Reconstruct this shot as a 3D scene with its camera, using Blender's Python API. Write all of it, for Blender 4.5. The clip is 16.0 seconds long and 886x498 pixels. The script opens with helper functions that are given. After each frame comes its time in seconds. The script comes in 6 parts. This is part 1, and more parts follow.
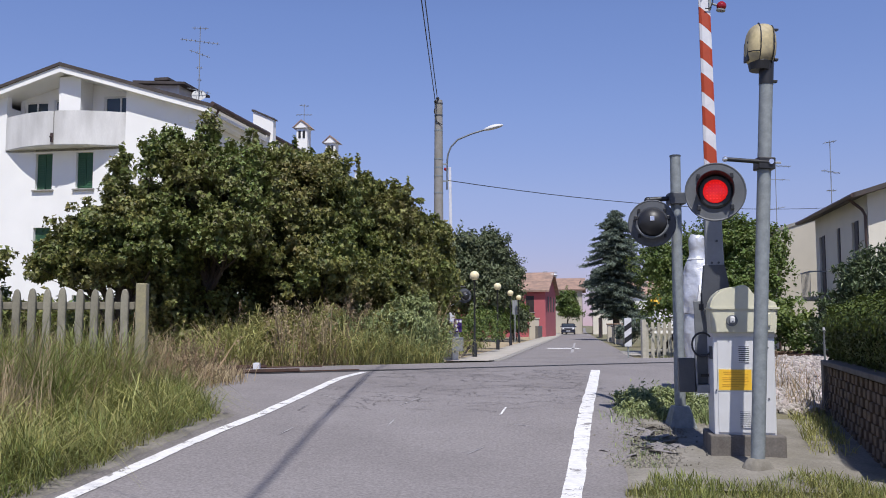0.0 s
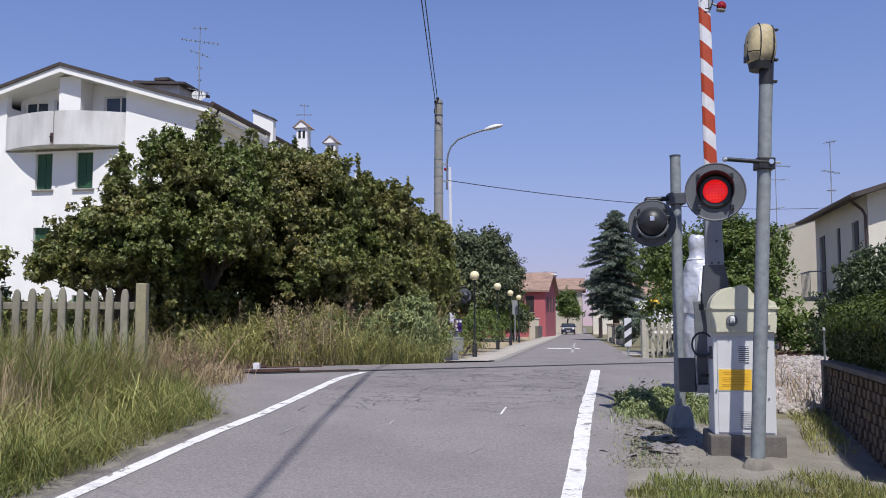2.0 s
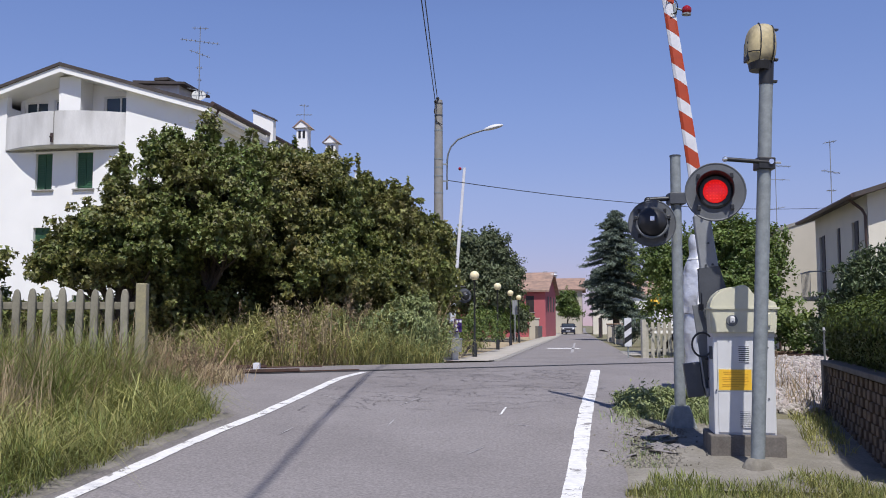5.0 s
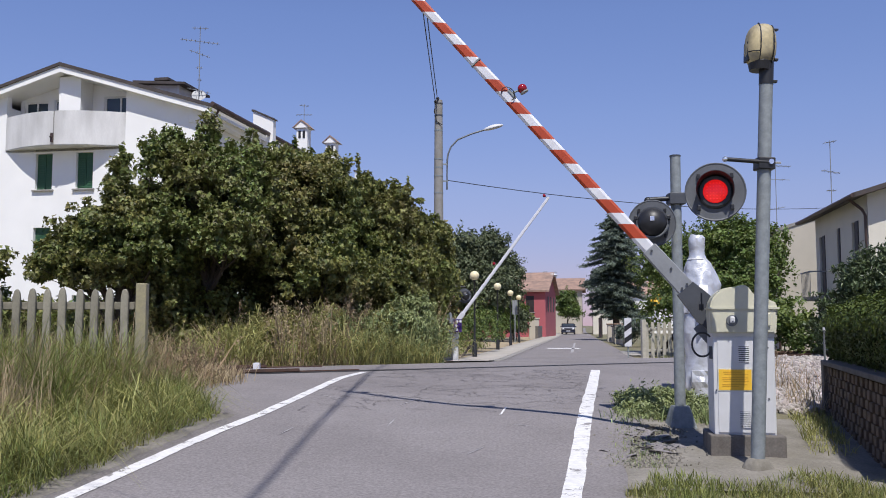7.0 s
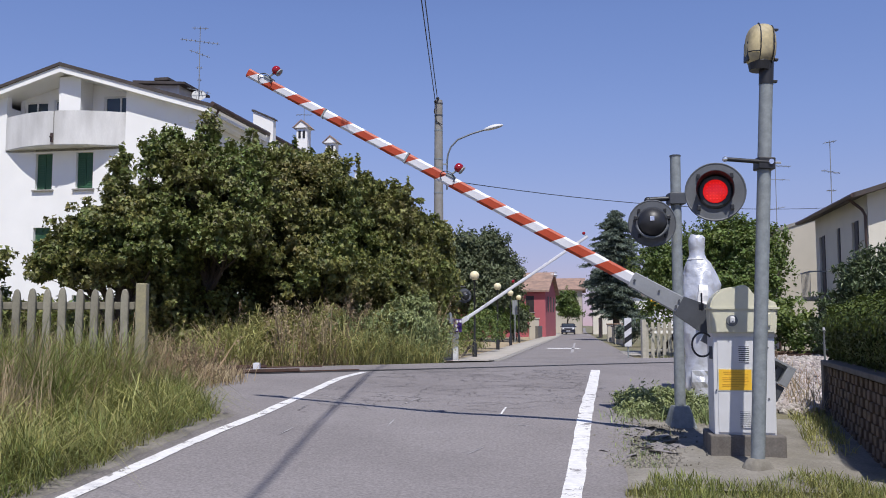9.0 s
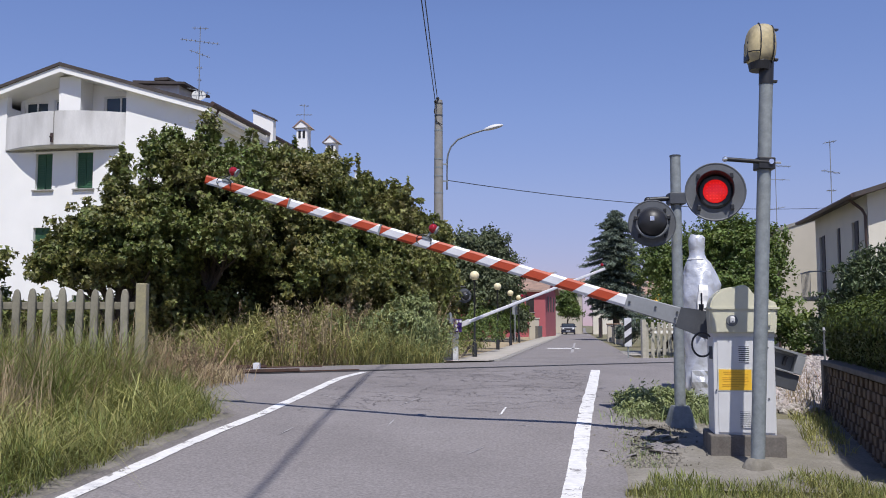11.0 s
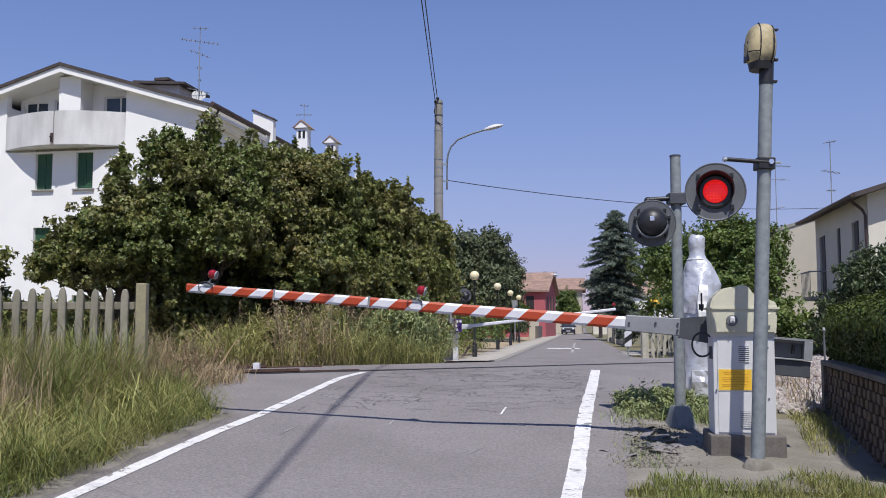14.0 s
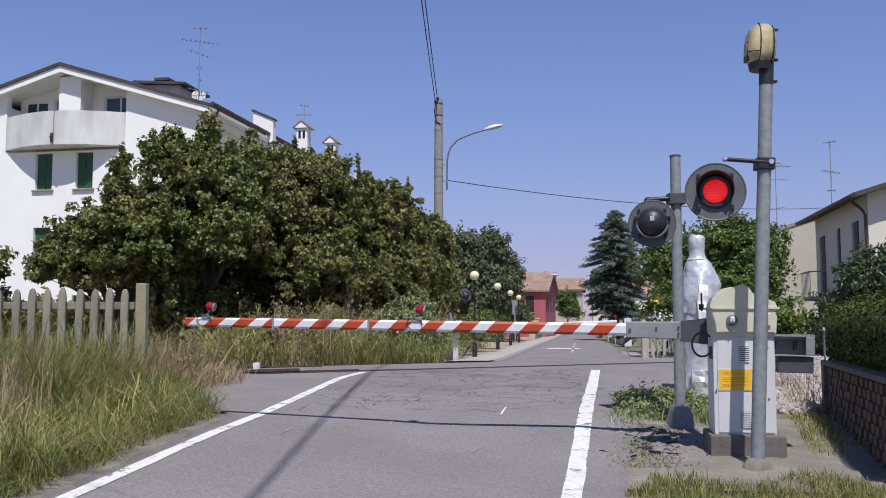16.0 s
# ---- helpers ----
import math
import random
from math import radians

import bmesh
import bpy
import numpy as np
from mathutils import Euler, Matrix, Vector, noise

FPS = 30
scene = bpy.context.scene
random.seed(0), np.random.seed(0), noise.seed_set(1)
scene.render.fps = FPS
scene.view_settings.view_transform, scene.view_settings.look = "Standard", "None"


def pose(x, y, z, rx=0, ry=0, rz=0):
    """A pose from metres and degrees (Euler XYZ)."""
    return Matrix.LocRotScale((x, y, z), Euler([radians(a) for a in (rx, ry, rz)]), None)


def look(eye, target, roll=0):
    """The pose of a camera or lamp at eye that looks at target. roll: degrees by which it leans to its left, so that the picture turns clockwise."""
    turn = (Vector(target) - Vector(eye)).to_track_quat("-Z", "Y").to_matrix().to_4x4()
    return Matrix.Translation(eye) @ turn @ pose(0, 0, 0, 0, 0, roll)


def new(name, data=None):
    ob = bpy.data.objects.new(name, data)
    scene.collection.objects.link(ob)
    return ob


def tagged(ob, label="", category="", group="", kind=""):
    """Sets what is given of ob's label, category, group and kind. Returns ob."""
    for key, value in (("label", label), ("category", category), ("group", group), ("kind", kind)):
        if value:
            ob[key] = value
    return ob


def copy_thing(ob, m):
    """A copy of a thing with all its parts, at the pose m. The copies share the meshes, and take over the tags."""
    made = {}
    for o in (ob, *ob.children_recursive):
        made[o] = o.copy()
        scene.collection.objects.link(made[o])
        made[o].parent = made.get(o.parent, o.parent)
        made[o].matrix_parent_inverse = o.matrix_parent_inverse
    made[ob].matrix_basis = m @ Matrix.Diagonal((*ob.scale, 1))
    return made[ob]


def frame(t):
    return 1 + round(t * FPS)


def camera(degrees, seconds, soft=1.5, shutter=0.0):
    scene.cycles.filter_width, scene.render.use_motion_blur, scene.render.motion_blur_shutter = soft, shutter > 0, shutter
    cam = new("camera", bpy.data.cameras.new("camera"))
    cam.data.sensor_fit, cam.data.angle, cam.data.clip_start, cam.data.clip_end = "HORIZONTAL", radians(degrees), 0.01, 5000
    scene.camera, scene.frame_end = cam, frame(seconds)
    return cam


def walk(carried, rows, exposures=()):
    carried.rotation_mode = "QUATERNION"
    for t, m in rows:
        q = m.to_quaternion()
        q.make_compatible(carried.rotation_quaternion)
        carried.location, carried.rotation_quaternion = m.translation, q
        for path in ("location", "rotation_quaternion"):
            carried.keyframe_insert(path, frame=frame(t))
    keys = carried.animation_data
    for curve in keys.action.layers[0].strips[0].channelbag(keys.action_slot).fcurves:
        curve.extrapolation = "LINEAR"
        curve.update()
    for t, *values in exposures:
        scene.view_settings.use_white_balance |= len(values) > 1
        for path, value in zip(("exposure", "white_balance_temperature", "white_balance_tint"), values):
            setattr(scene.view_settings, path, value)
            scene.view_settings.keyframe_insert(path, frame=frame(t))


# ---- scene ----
cam = camera(51.02, 16.0, soft=0.95)
EYE = pose(0, 0, 1.5, 90 + 4.66, 0, 0)
walk(cam, [(0, EYE), (16, EYE)], [(0, -0.03, 6300, 11), (16, -0.09, 6300, 11)])

# ---- light ----
SUN_EL, SUN_AZ = 60.5, 172.5        # height, and compass bearing from +y, clockwise
world = bpy.data.worlds.new("sky")
scene.world = world
world.use_nodes = True
wt = world.node_tree
sky = wt.nodes.new("ShaderNodeTexSky")
sky.sky_type, sky.sun_disc = "NISHITA", False
sky.sun_elevation, sky.sun_rotation = radians(SUN_EL), radians(SUN_AZ)
sky.altitude, sky.air_density, sky.dust_density, sky.ozone_density = 0, 1.2, 0.0, 9.0
wt.nodes["Background"].inputs[1].default_value = 0.105
haze = wt.nodes.new("ShaderNodeMix")
haze.data_type, haze.blend_type = "RGBA", "MULTIPLY"
haze.inputs[0].default_value, haze.inputs[7].default_value = 1.0, (1.37, 1.075, 1.20, 1)
wt.links.new(sky.outputs[0], haze.inputs[6])
# summer haze: lavender low down, clearing with height
way, rise, veil, dim = wt.nodes.new("ShaderNodeTexCoord"), wt.nodes.new("ShaderNodeSeparateXYZ"), wt.nodes.new("ShaderNodeValToRGB"), wt.nodes.new("ShaderNodeMix")
wt.links.new(way.outputs["Generated"], rise.inputs[0])
wt.links.new(rise.outputs["Z"], veil.inputs[0])
ramp = veil.color_ramp
ramp.elements[0].position, ramp.elements[0].color = 0.0, (0.54, 0.54, 0.74, 1)
ramp.elements[1].position, ramp.elements[1].color = 0.80, (0.66, 0.69, 0.72, 1)
for at, col in ((0.07, (0.70, 0.67, 0.78, 1)), (0.14, (0.88, 0.82, 0.83, 1)), (0.22, (0.95, 0.92, 0.91, 1)), (0.32, (0.98, 0.98, 0.97, 1))):
    ramp.elements.new(at).color = col
dim.data_type, dim.blend_type = "RGBA", "MULTIPLY"
dim.inputs[0].default_value = 1.0
wt.links.new(haze.outputs[2], dim.inputs[6])
wt.links.new(veil.outputs[0], dim.inputs[7])
wt.links.new(dim.outputs[2], wt.nodes["Background"].inputs[0])
sun = new("sun", bpy.data.lights.new("sun", "SUN"))
sun.data.energy, sun.data.angle, sun.data.color = 5.0, radians(0.53), (1.0, 0.955, 0.89)
sd = Vector((math.sin(radians(SUN_AZ)) * math.cos(radians(SUN_EL)), math.cos(radians(SUN_AZ)) * math.cos(radians(SUN_EL)), math.sin(radians(SUN_EL))))
sun.matrix_world = look(sd * 50, (0, 0, 0))


# ---- materials ----
def mat(name, col, rough=0.6, metal=0.0, var=0.25, scale=6.0, fine=60.0, bump=0.15, spec=0.5, col2=None, per=0.0, trans=0.0, stretch=(1, 1, 1), dist=0.004):
    """Two-scale mottled surface: col, towards col2 in stains; per = variation piece by piece."""
    m = bpy.data.materials.new(name)
    m.use_nodes = True
    nt, n, l = m.node_tree, m.node_tree.nodes, m.node_tree.links
    bs = n["Principled BSDF"]
    bs.inputs["Roughness"].default_value, bs.inputs["Metallic"].default_value = rough, metal
    bs.inputs["Specular IOR Level"].default_value = spec
    co = n.new("ShaderNodeTexCoord")
    mp = n.new("ShaderNodeMapping")
    mp.inputs["Scale"].default_value = stretch
    l.new(co.outputs["Object"], mp.inputs[0])
    big, small = n.new("ShaderNodeTexNoise"), n.new("ShaderNodeTexNoise")
    for t, sc, d in ((big, scale, 6), (small, fine, 3)):
        t.inputs["Scale"].default_value, t.inputs["Detail"].default_value = sc, d
        l.new(mp.outputs[0], t.inputs["Vector"])
    ramp = n.new("ShaderNodeMapRange")
    ramp.inputs[1].default_value, ramp.inputs[2].default_value = 0.35, 0.68
    l.new(big.outputs[0], ramp.inputs[0])
    mix = n.new("ShaderNodeMix")
    mix.data_type = "RGBA"
    c2 = col2 or tuple(c * (1 - var) for c in col)
    mix.inputs[6].default_value, mix.inputs[7].default_value = (*col, 1), (*c2, 1)
    l.new(ramp.outputs[0], mix.inputs[0])
    hsv = n.new("ShaderNodeHueSaturation")
    l.new(mix.outputs[2], hsv.inputs["Color"])
    ma = n.new("ShaderNodeMath")
    ma.operation = "MULTIPLY_ADD"
    ma.inputs[1].default_value, ma.inputs[2].default_value = var * 1.2, 1 - var * 0.6
    l.new(small.outputs[0], ma.inputs[0])
    last = ma.outputs[0]
    if per:
        geo, oi = n.new("ShaderNodeNewGeometry"), n.new("ShaderNodeObjectInfo")
        ad = n.new("ShaderNodeMath")
        l.new(geo.outputs["Random Per Island"], ad.inputs[0])
        l.new(oi.outputs["Random"], ad.inputs[1])
        fr = n.new("ShaderNodeMath")
        fr.operation = "FRACT"
        l.new(ad.outputs[0], fr.inputs[0])
        mr = n.new("ShaderNodeMapRange")
        mr.inputs[3].default_value, mr.inputs[4].default_value = 1 - per, 1 + per
        l.new(fr.outputs[0], mr.inputs[0])
        mu = n.new("ShaderNodeMath")
        mu.operation = "MULTIPLY"
        l.new(last, mu.inputs[0])
        l.new(mr.outputs[0], mu.inputs[1])
        last = mu.outputs[0]
        hu = n.new("ShaderNodeMapRange")
        hu.inputs[3].default_value, hu.inputs[4].default_value = 0.5 - per * 0.06, 0.5 + per * 0.05
        l.new(geo.outputs["Random Per Island"], hu.inputs[0])
        l.new(hu.outputs[0], hsv.inputs["Hue"])
    l.new(last, hsv.inputs["Value"])
    l.new(hsv.outputs[0], bs.inputs["Base Color"])
    if bump:
        bp = n.new("ShaderNodeBump")
        bp.inputs["Strength"].default_value, bp.inputs["Distance"].default_value = bump, dist
        l.new(small.outputs[0], bp.inputs["Height"])
        l.new(bp.outputs[0], bs.inputs["Normal"])
    if trans:
        tr, mx = n.new("ShaderNodeBsdfTranslucent"), n.new("ShaderNodeMixShader")
        l.new(hsv.outputs[0], tr.inputs[0])
        mx.inputs[0].default_value = trans
        l.new(bs.outputs[0], mx.inputs[1])
        l.new(tr.outputs[0], mx.inputs[2])
        l.new(mx.outputs[0], n["Material Output"].inputs[0])
    return m


def glow(name, col, strength, base=(0.3, 0.02, 0.02)):
    m = bpy.data.materials.new(name)
    m.use_nodes = True
    bs = m.node_tree.nodes["Principled BSDF"]
    bs.inputs["Base Color"].default_value, bs.inputs["Roughness"].default_value = (*base, 1), 0.25
    bs.inputs["Emission Color"].default_value, bs.inputs["Emission Strength"].default_value = (*col, 1), strength
    return m


def glass(name, col=(0.05, 0.07, 0.09)):
    m = bpy.data.materials.new(name)
    m.use_nodes = True
    bs = m.node_tree.nodes["Principled BSDF"]
    bs.inputs["Base Color"].default_value, bs.inputs["Roughness"].default_value = (*col, 1), 0.06
    return m


M_ASPHALT = mat("asphalt", (0.229, 0.2095, 0.2065), 0.9, var=1.0, scale=0.8, fine=44, bump=0.7, col2=(0.190, 0.1725, 0.170), dist=0.012)
M_PATCH = mat("dark_asphalt", (0.158, 0.145, 0.145), 0.92, var=0.2, scale=3, fine=120, bump=0.3)
M_TAR = mat("tar", (0.03, 0.03, 0.032), 0.7, var=0.3)
M_LINE = mat("road_paint", (0.74, 0.73, 0.715), 0.7, var=0.25, scale=14, fine=60, col2=(0.60, 0.585, 0.575))
def chipped(m, scale, low, under):
    """Let the surface below show through in sharp-edged chips."""
    n, l = m.node_tree.nodes, m.node_tree.links
    bs = n["Principled BSDF"]
    was = bs.inputs["Base Color"].links[0].from_socket
    co, nz, th, mx = n.new("ShaderNodeTexCoord"), n.new("ShaderNodeTexNoise"), n.new("ShaderNodeMapRange"), n.new("ShaderNodeMix")
    nz.inputs["Scale"].default_value, nz.inputs["Detail"].default_value, nz.inputs["Roughness"].default_value = scale, 8, 0.7
    th.inputs[1].default_value, th.inputs[2].default_value = low, low + 0.03
    mx.data_type = "RGBA"
    mx.inputs[7].default_value = (*under, 1)
    l.new(co.outputs["Object"], nz.inputs["Vector"])
    l.new(nz.outputs[0], th.inputs[0])
    l.new(th.outputs[0], mx.inputs[0])
    l.new(was, mx.inputs[6])
    l.new(mx.outputs[2], bs.inputs["Base Color"])


chipped(M_LINE, 6.0, 0.57, (0.24, 0.225, 0.22))
M_WORN = mat("worn_road_paint", (0.40, 0.385, 0.39), 0.85, var=0.3, scale=9, fine=60, col2=(0.25, 0.24, 0.245))
M_SOIL = mat("soil", (0.22, 0.185, 0.12), 0.95, var=0.4, scale=1.2, fine=26, bump=0.6, col2=(0.10, 0.11, 0.045), dist=0.02)
M_EARTH = mat("tan_earth", (0.40, 0.315, 0.20), 0.95, var=0.3, scale=2, fine=30, bump=0.5, col2=(0.30, 0.24, 0.15))
M_DIRT = mat("pale_dirt", (0.245, 0.225, 0.193), 0.95, var=0.6, scale=2.2, fine=34, bump=0.6, col2=(0.165, 0.15, 0.12), dist=0.012)
M_CONC = mat("concrete", (0.32, 0.31, 0.295), 0.9, var=0.28, scale=4, fine=50, col2=(0.25, 0.235, 0.2), per=0.1)
M_CONC_D = mat("stained_concrete", (0.16, 0.145, 0.13), 0.92, var=0.6, scale=7, fine=60, col2=(0.12, 0.105, 0.09))
M_FENCE = mat("lichen_concrete", (0.30, 0.275, 0.21), 0.95, var=0.35, scale=9, fine=70, col2=(0.20, 0.185, 0.14), per=0.12, bump=0.4)
M_LICHEN = mat("yellow_lichen_concrete", (0.32, 0.285, 0.165), 0.95, var=0.4, scale=8, fine=60, col2=(0.24, 0.22, 0.16))
M_FENCE_P = mat("pale_concrete", (0.46, 0.43, 0.36), 0.95, var=0.25, scale=9, fine=60, per=0.12)
M_PAVE = mat("pavement_concrete", (0.43, 0.395, 0.345), 0.9, var=0.15, scale=1.5, fine=40)
M_GALV = mat("galvanised_steel", (0.27, 0.295, 0.30), 0.62, 0.1, var=0.25, scale=16, fine=60, col2=(0.20, 0.22, 0.225))
M_GREY = mat("grey_painted_steel", (0.27, 0.28, 0.29), 0.5, 0.1, var=0.15, scale=8)
M_MGREY = mat("slate_grey_steel", (0.155, 0.165, 0.175), 0.55, 0.05, var=0.2, scale=8)
M_BOARD = mat("grey_board_paint", (0.115, 0.122, 0.132), 0.6, 0.05, var=0.2, scale=8, fine=50)
M_DGREY = mat("dark_grey_steel", (0.075, 0.08, 0.09), 0.5, 0.1, var=0.2, scale=8)
M_BLACK = mat("black_steel", (0.022, 0.022, 0.024), 0.45, 0.0, var=0.25, scale=8)
M_CREAM = mat("cream_plastic", (0.60, 0.58, 0.44), 0.5, var=0.10, scale=4, fine=40, bump=0.05)
M_YCREAM = mat("yellowed_plastic", (0.54, 0.45, 0.25), 0.6, var=0.35, scale=6, fine=40, col2=(0.22, 0.19, 0.13), bump=0.1)
M_CAB = mat("light_grey_cabinet_paint", (0.62, 0.62, 0.62), 0.5, var=0.08, scale=5, fine=40, bump=0.04)
M_YELLOW = mat("yellow_sign", (0.83, 0.49, 0.035), 0.5, var=0.05, scale=4)
M_OCHRE = mat("ochre_print", (0.66, 0.36, 0.025), 0.6, var=0.1, scale=6)
M_RED = mat("red_band_paint", (0.42, 0.052, 0.012), 0.55, var=0.14, scale=12, fine=80, bump=0.04)
M_WHITE = mat("white_band_paint", (0.70, 0.70, 0.72), 0.45, var=0.10, scale=12, fine=80, bump=0.04, col2=(0.62, 0.62, 0.65))
M_BALL = mat("red_lamp_glass", (0.30, 0.012, 0.02), 0.12, var=0.1, bump=0)
M_FOIL = mat("silver_foil", (0.66, 0.67, 0.70), 0.40, 0.35, var=0.25, scale=5, fine=9, bump=0.6, dist=0.03, col2=(0.50, 0.51, 0.54))
M_STUCCO = mat("white_stucco", (0.90, 0.89, 0.855), 0.9, var=0.06, scale=0.7, fine=30, bump=0.1)
M_BALC = mat("stained_white_stucco", (0.72, 0.71, 0.69), 0.9, var=0.14, scale=1.4, fine=30, bump=0.1, col2=(0.52, 0.51, 0.49), stretch=(1, 1, 0.35))
M_BEIGE = mat("beige_stucco", (0.50, 0.455, 0.37), 0.9, var=0.1, scale=0.8, fine=30, bump=0.1)
M_GREYST = mat("greyish_stucco", (0.70, 0.66, 0.56), 0.9, var=0.1, scale=0.8, fine=30, bump=0.1)
M_REDST = mat("red_stucco", (0.42, 0.11, 0.12), 0.9, var=0.12, scale=0.6, fine=20, bump=0.1)
M_TILE = mat("terracotta_tile", (0.31, 0.205, 0.15), 0.9, var=0.45, scale=1.1, fine=3.5, col2=(0.19, 0.135, 0.105), per=0.2, bump=0.4, dist=0.05)
M_DROOF = mat("dark_roof_tile", (0.075, 0.062, 0.058), 0.85, var=0.3, scale=3, fine=12)
M_COPPER = mat("brown_gutter", (0.10, 0.065, 0.055), 0.5, 0.3, var=0.2)
M_GREENSH = mat("green_shutter", (0.035, 0.11, 0.052), 0.55, var=0.15, scale=6)
M_DARKW = mat("dark_wood", (0.045, 0.034, 0.03), 0.6, var=0.25)
M_GLASS = glass("window_glass")
M_RAIL = mat("rusty_rail", (0.115, 0.062, 0.042), 0.75, 0.15, var=0.35, scale=14, fine=90, col2=(0.07, 0.045, 0.036))
M_BALLAST = mat("ballast_stone", (0.40, 0.355, 0.32), 0.9, var=0.25, scale=9, fine=60, per=0.35, bump=0.4)
M_BARK = mat("bark", (0.085, 0.066, 0.048), 0.95, var=0.4, scale=8, fine=40, bump=0.8, stretch=(1, 1, 0.25), dist=0.02)
M_LEAF = mat("dark_green_leaf", (0.142, 0.176, 0.046), 0.55, var=0.12, scale=0.9, fine=9, col2=(0.205, 0.196, 0.060), per=0.55, trans=0.28, bump=0)
M_LEAF_F = mat("street_tree_leaf", (0.115, 0.14, 0.068), 0.55, var=0.12, scale=0.6, fine=6, per=0.35, trans=0.2, bump=0)
M_LEAF_Y = mat("light_green_leaf", (0.155, 0.205, 0.045), 0.5, var=0.12, scale=0.8, fine=8, col2=(0.085, 0.135, 0.035), per=0.35, trans=0.3, bump=0)
M_LEAF_L = mat("laurel_leaf", (0.085, 0.12, 0.05), 0.4, var=0.12, scale=0.8, fine=8, per=0.35, trans=0.15, bump=0)
M_NEEDLE = mat("blue_green_needle", (0.155, 0.195, 0.145), 0.6, var=0.15, scale=0.8, fine=8, col2=(0.13, 0.17, 0.135), per=0.4, trans=0.25, bump=0)
M_HEDGE = mat("hedge_leaf", (0.090, 0.122, 0.022), 0.5, var=0.12, scale=0.8, fine=8, per=0.35, trans=0.08, bump=0)
M_GRASS = mat("green_grass", (0.175, 0.218, 0.052), 0.55, var=0.12, scale=0.8, fine=5, col2=(0.27, 0.262, 0.085), per=0.45, trans=0.35, bump=0)
M_STRAW = mat("dry_grass", (0.44, 0.355, 0.21), 0.7, var=0.15, scale=0.8, fine=5, col2=(0.30, 0.21, 0.13), per=0.3, trans=0.25, bump=0)
M_RUSTW = mat("rust_brown_weed", (0.25, 0.18, 0.105), 0.8, var=0.15, scale=1, fine=6, col2=(0.34, 0.265, 0.15), per=0.4, trans=0.2, bump=0)
M_REED = mat("yellow_green_grass", (0.42, 0.40, 0.15), 0.6, var=0.12, scale=0.7, fine=5, col2=(0.27, 0.275, 0.085), per=0.35, trans=0.3, bump=0)
M_WEED = mat("weed_leaf", (0.265, 0.31, 0.13), 0.5, var=0.12, scale=1.5, fine=8, per=0.35, trans=0.25, bump=0)
# near-black colour stands in for the shade inside hedge and lattice
M_SHADE_CORE = mat("core_shade", (0.022, 0.030, 0.012), 0.9, var=0.3, bump=0)
M_SIGRED = glow("lit_red_lens", (1.0, 0.010, 0.008), 0.6)
M_LED = glow("lit_red_points", (1.0, 0.02, 0.018), 0.8)
M_GLOBE = mat("opal_globe", (0.80, 0.70, 0.44), 0.3, var=0.04, bump=0)
M_CARB = mat("dark_car_paint", (0.022, 0.026, 0.045), 0.25, 0.2, var=0.1, bump=0)
M_TYRE = mat("tyre", (0.02, 0.02, 0.02), 0.8, var=0.2)
M_WIRE = mat("cable", (0.03, 0.03, 0.032), 0.6, var=0.1, bump=0)
M_BROWN = mat("brown_lattice_block", (0.165, 0.12, 0.08), 0.9, var=0.3, scale=8, fine=50, per=0.2, col2=(0.12, 0.085, 0.06))
# violet of the colour fringe round glints on the far barrier
M_GLINT_FRINGE = mat("violet_glint_fringe", (0.05, 0.02, 0.14), 0.4, var=0.1)
M_CHROME = mat("bright_metal", (0.85, 0.85, 0.87), 0.2, 0.9, var=0.05, bump=0)


# ---- building blocks ----
def part(name, bm, material, parent=None, label="", smooth=False, m=None):
    me = bpy.data.meshes.new(name)
    if smooth:
        for f in bm.faces:
            f.smooth = True
        bm.normal_update()
        for e in bm.edges:
            if len(e.link_faces) != 2 or e.calc_face_angle(0) > 0.75:
                e.smooth = False
    bm.to_mesh(me)
    bm.free()
    for x in (material if isinstance(material, (list, tuple)) else [material]):
        me.materials.append(x)
    ob = new(name, me)
    if parent:
        ob.parent = parent
    if m is not None:
        ob.matrix_basis = m
    return tagged(ob, label)


def thing(name, m, label, category, group="", kind=""):
    ob = new(name)
    ob.matrix_basis = m
    return tagged(ob, label, category, group, kind)


def box(x0, x1, y0, y1, z0, z1, bevel=0.0, bm=None, seg=2):
    b = bmesh.new()
    bmesh.ops.create_cube(b, size=1, matrix=Matrix.Translation(((x0 + x1) / 2, (y0 + y1) / 2, (z0 + z1) / 2)) @ Matrix.Diagonal((abs(x1 - x0), abs(y1 - y0), abs(z1 - z0), 1)))
    if bevel:
        bmesh.ops.bevel(b, geom=b.edges[:], offset=bevel, segments=seg, affect="EDGES", profile=0.5)
    return join(bm, b)


def join(bm, b):
    if bm is None:
        return b
    me = bpy.data.meshes.new("tmp")
    b.to_mesh(me)
    b.free()
    bm.from_mesh(me)
    bpy.data.meshes.remove(me)
    return bm


def tube(p, q, r0, r1=None, n=12, bm=None, caps=True):
    """A round bar from p to q."""
    p, q = Vector(p), Vector(q)
    d = q - p
    b = bmesh.new()
    bmesh.ops.create_cone(b, cap_ends=caps, segments=n, radius1=r0, radius2=r0 if r1 is None else r1, depth=d.length,
                          matrix=Matrix.Translation((p + q) / 2) @ d.to_track_quat("Z", "Y").to_matrix().to_4x4())
    return join(bm, b)


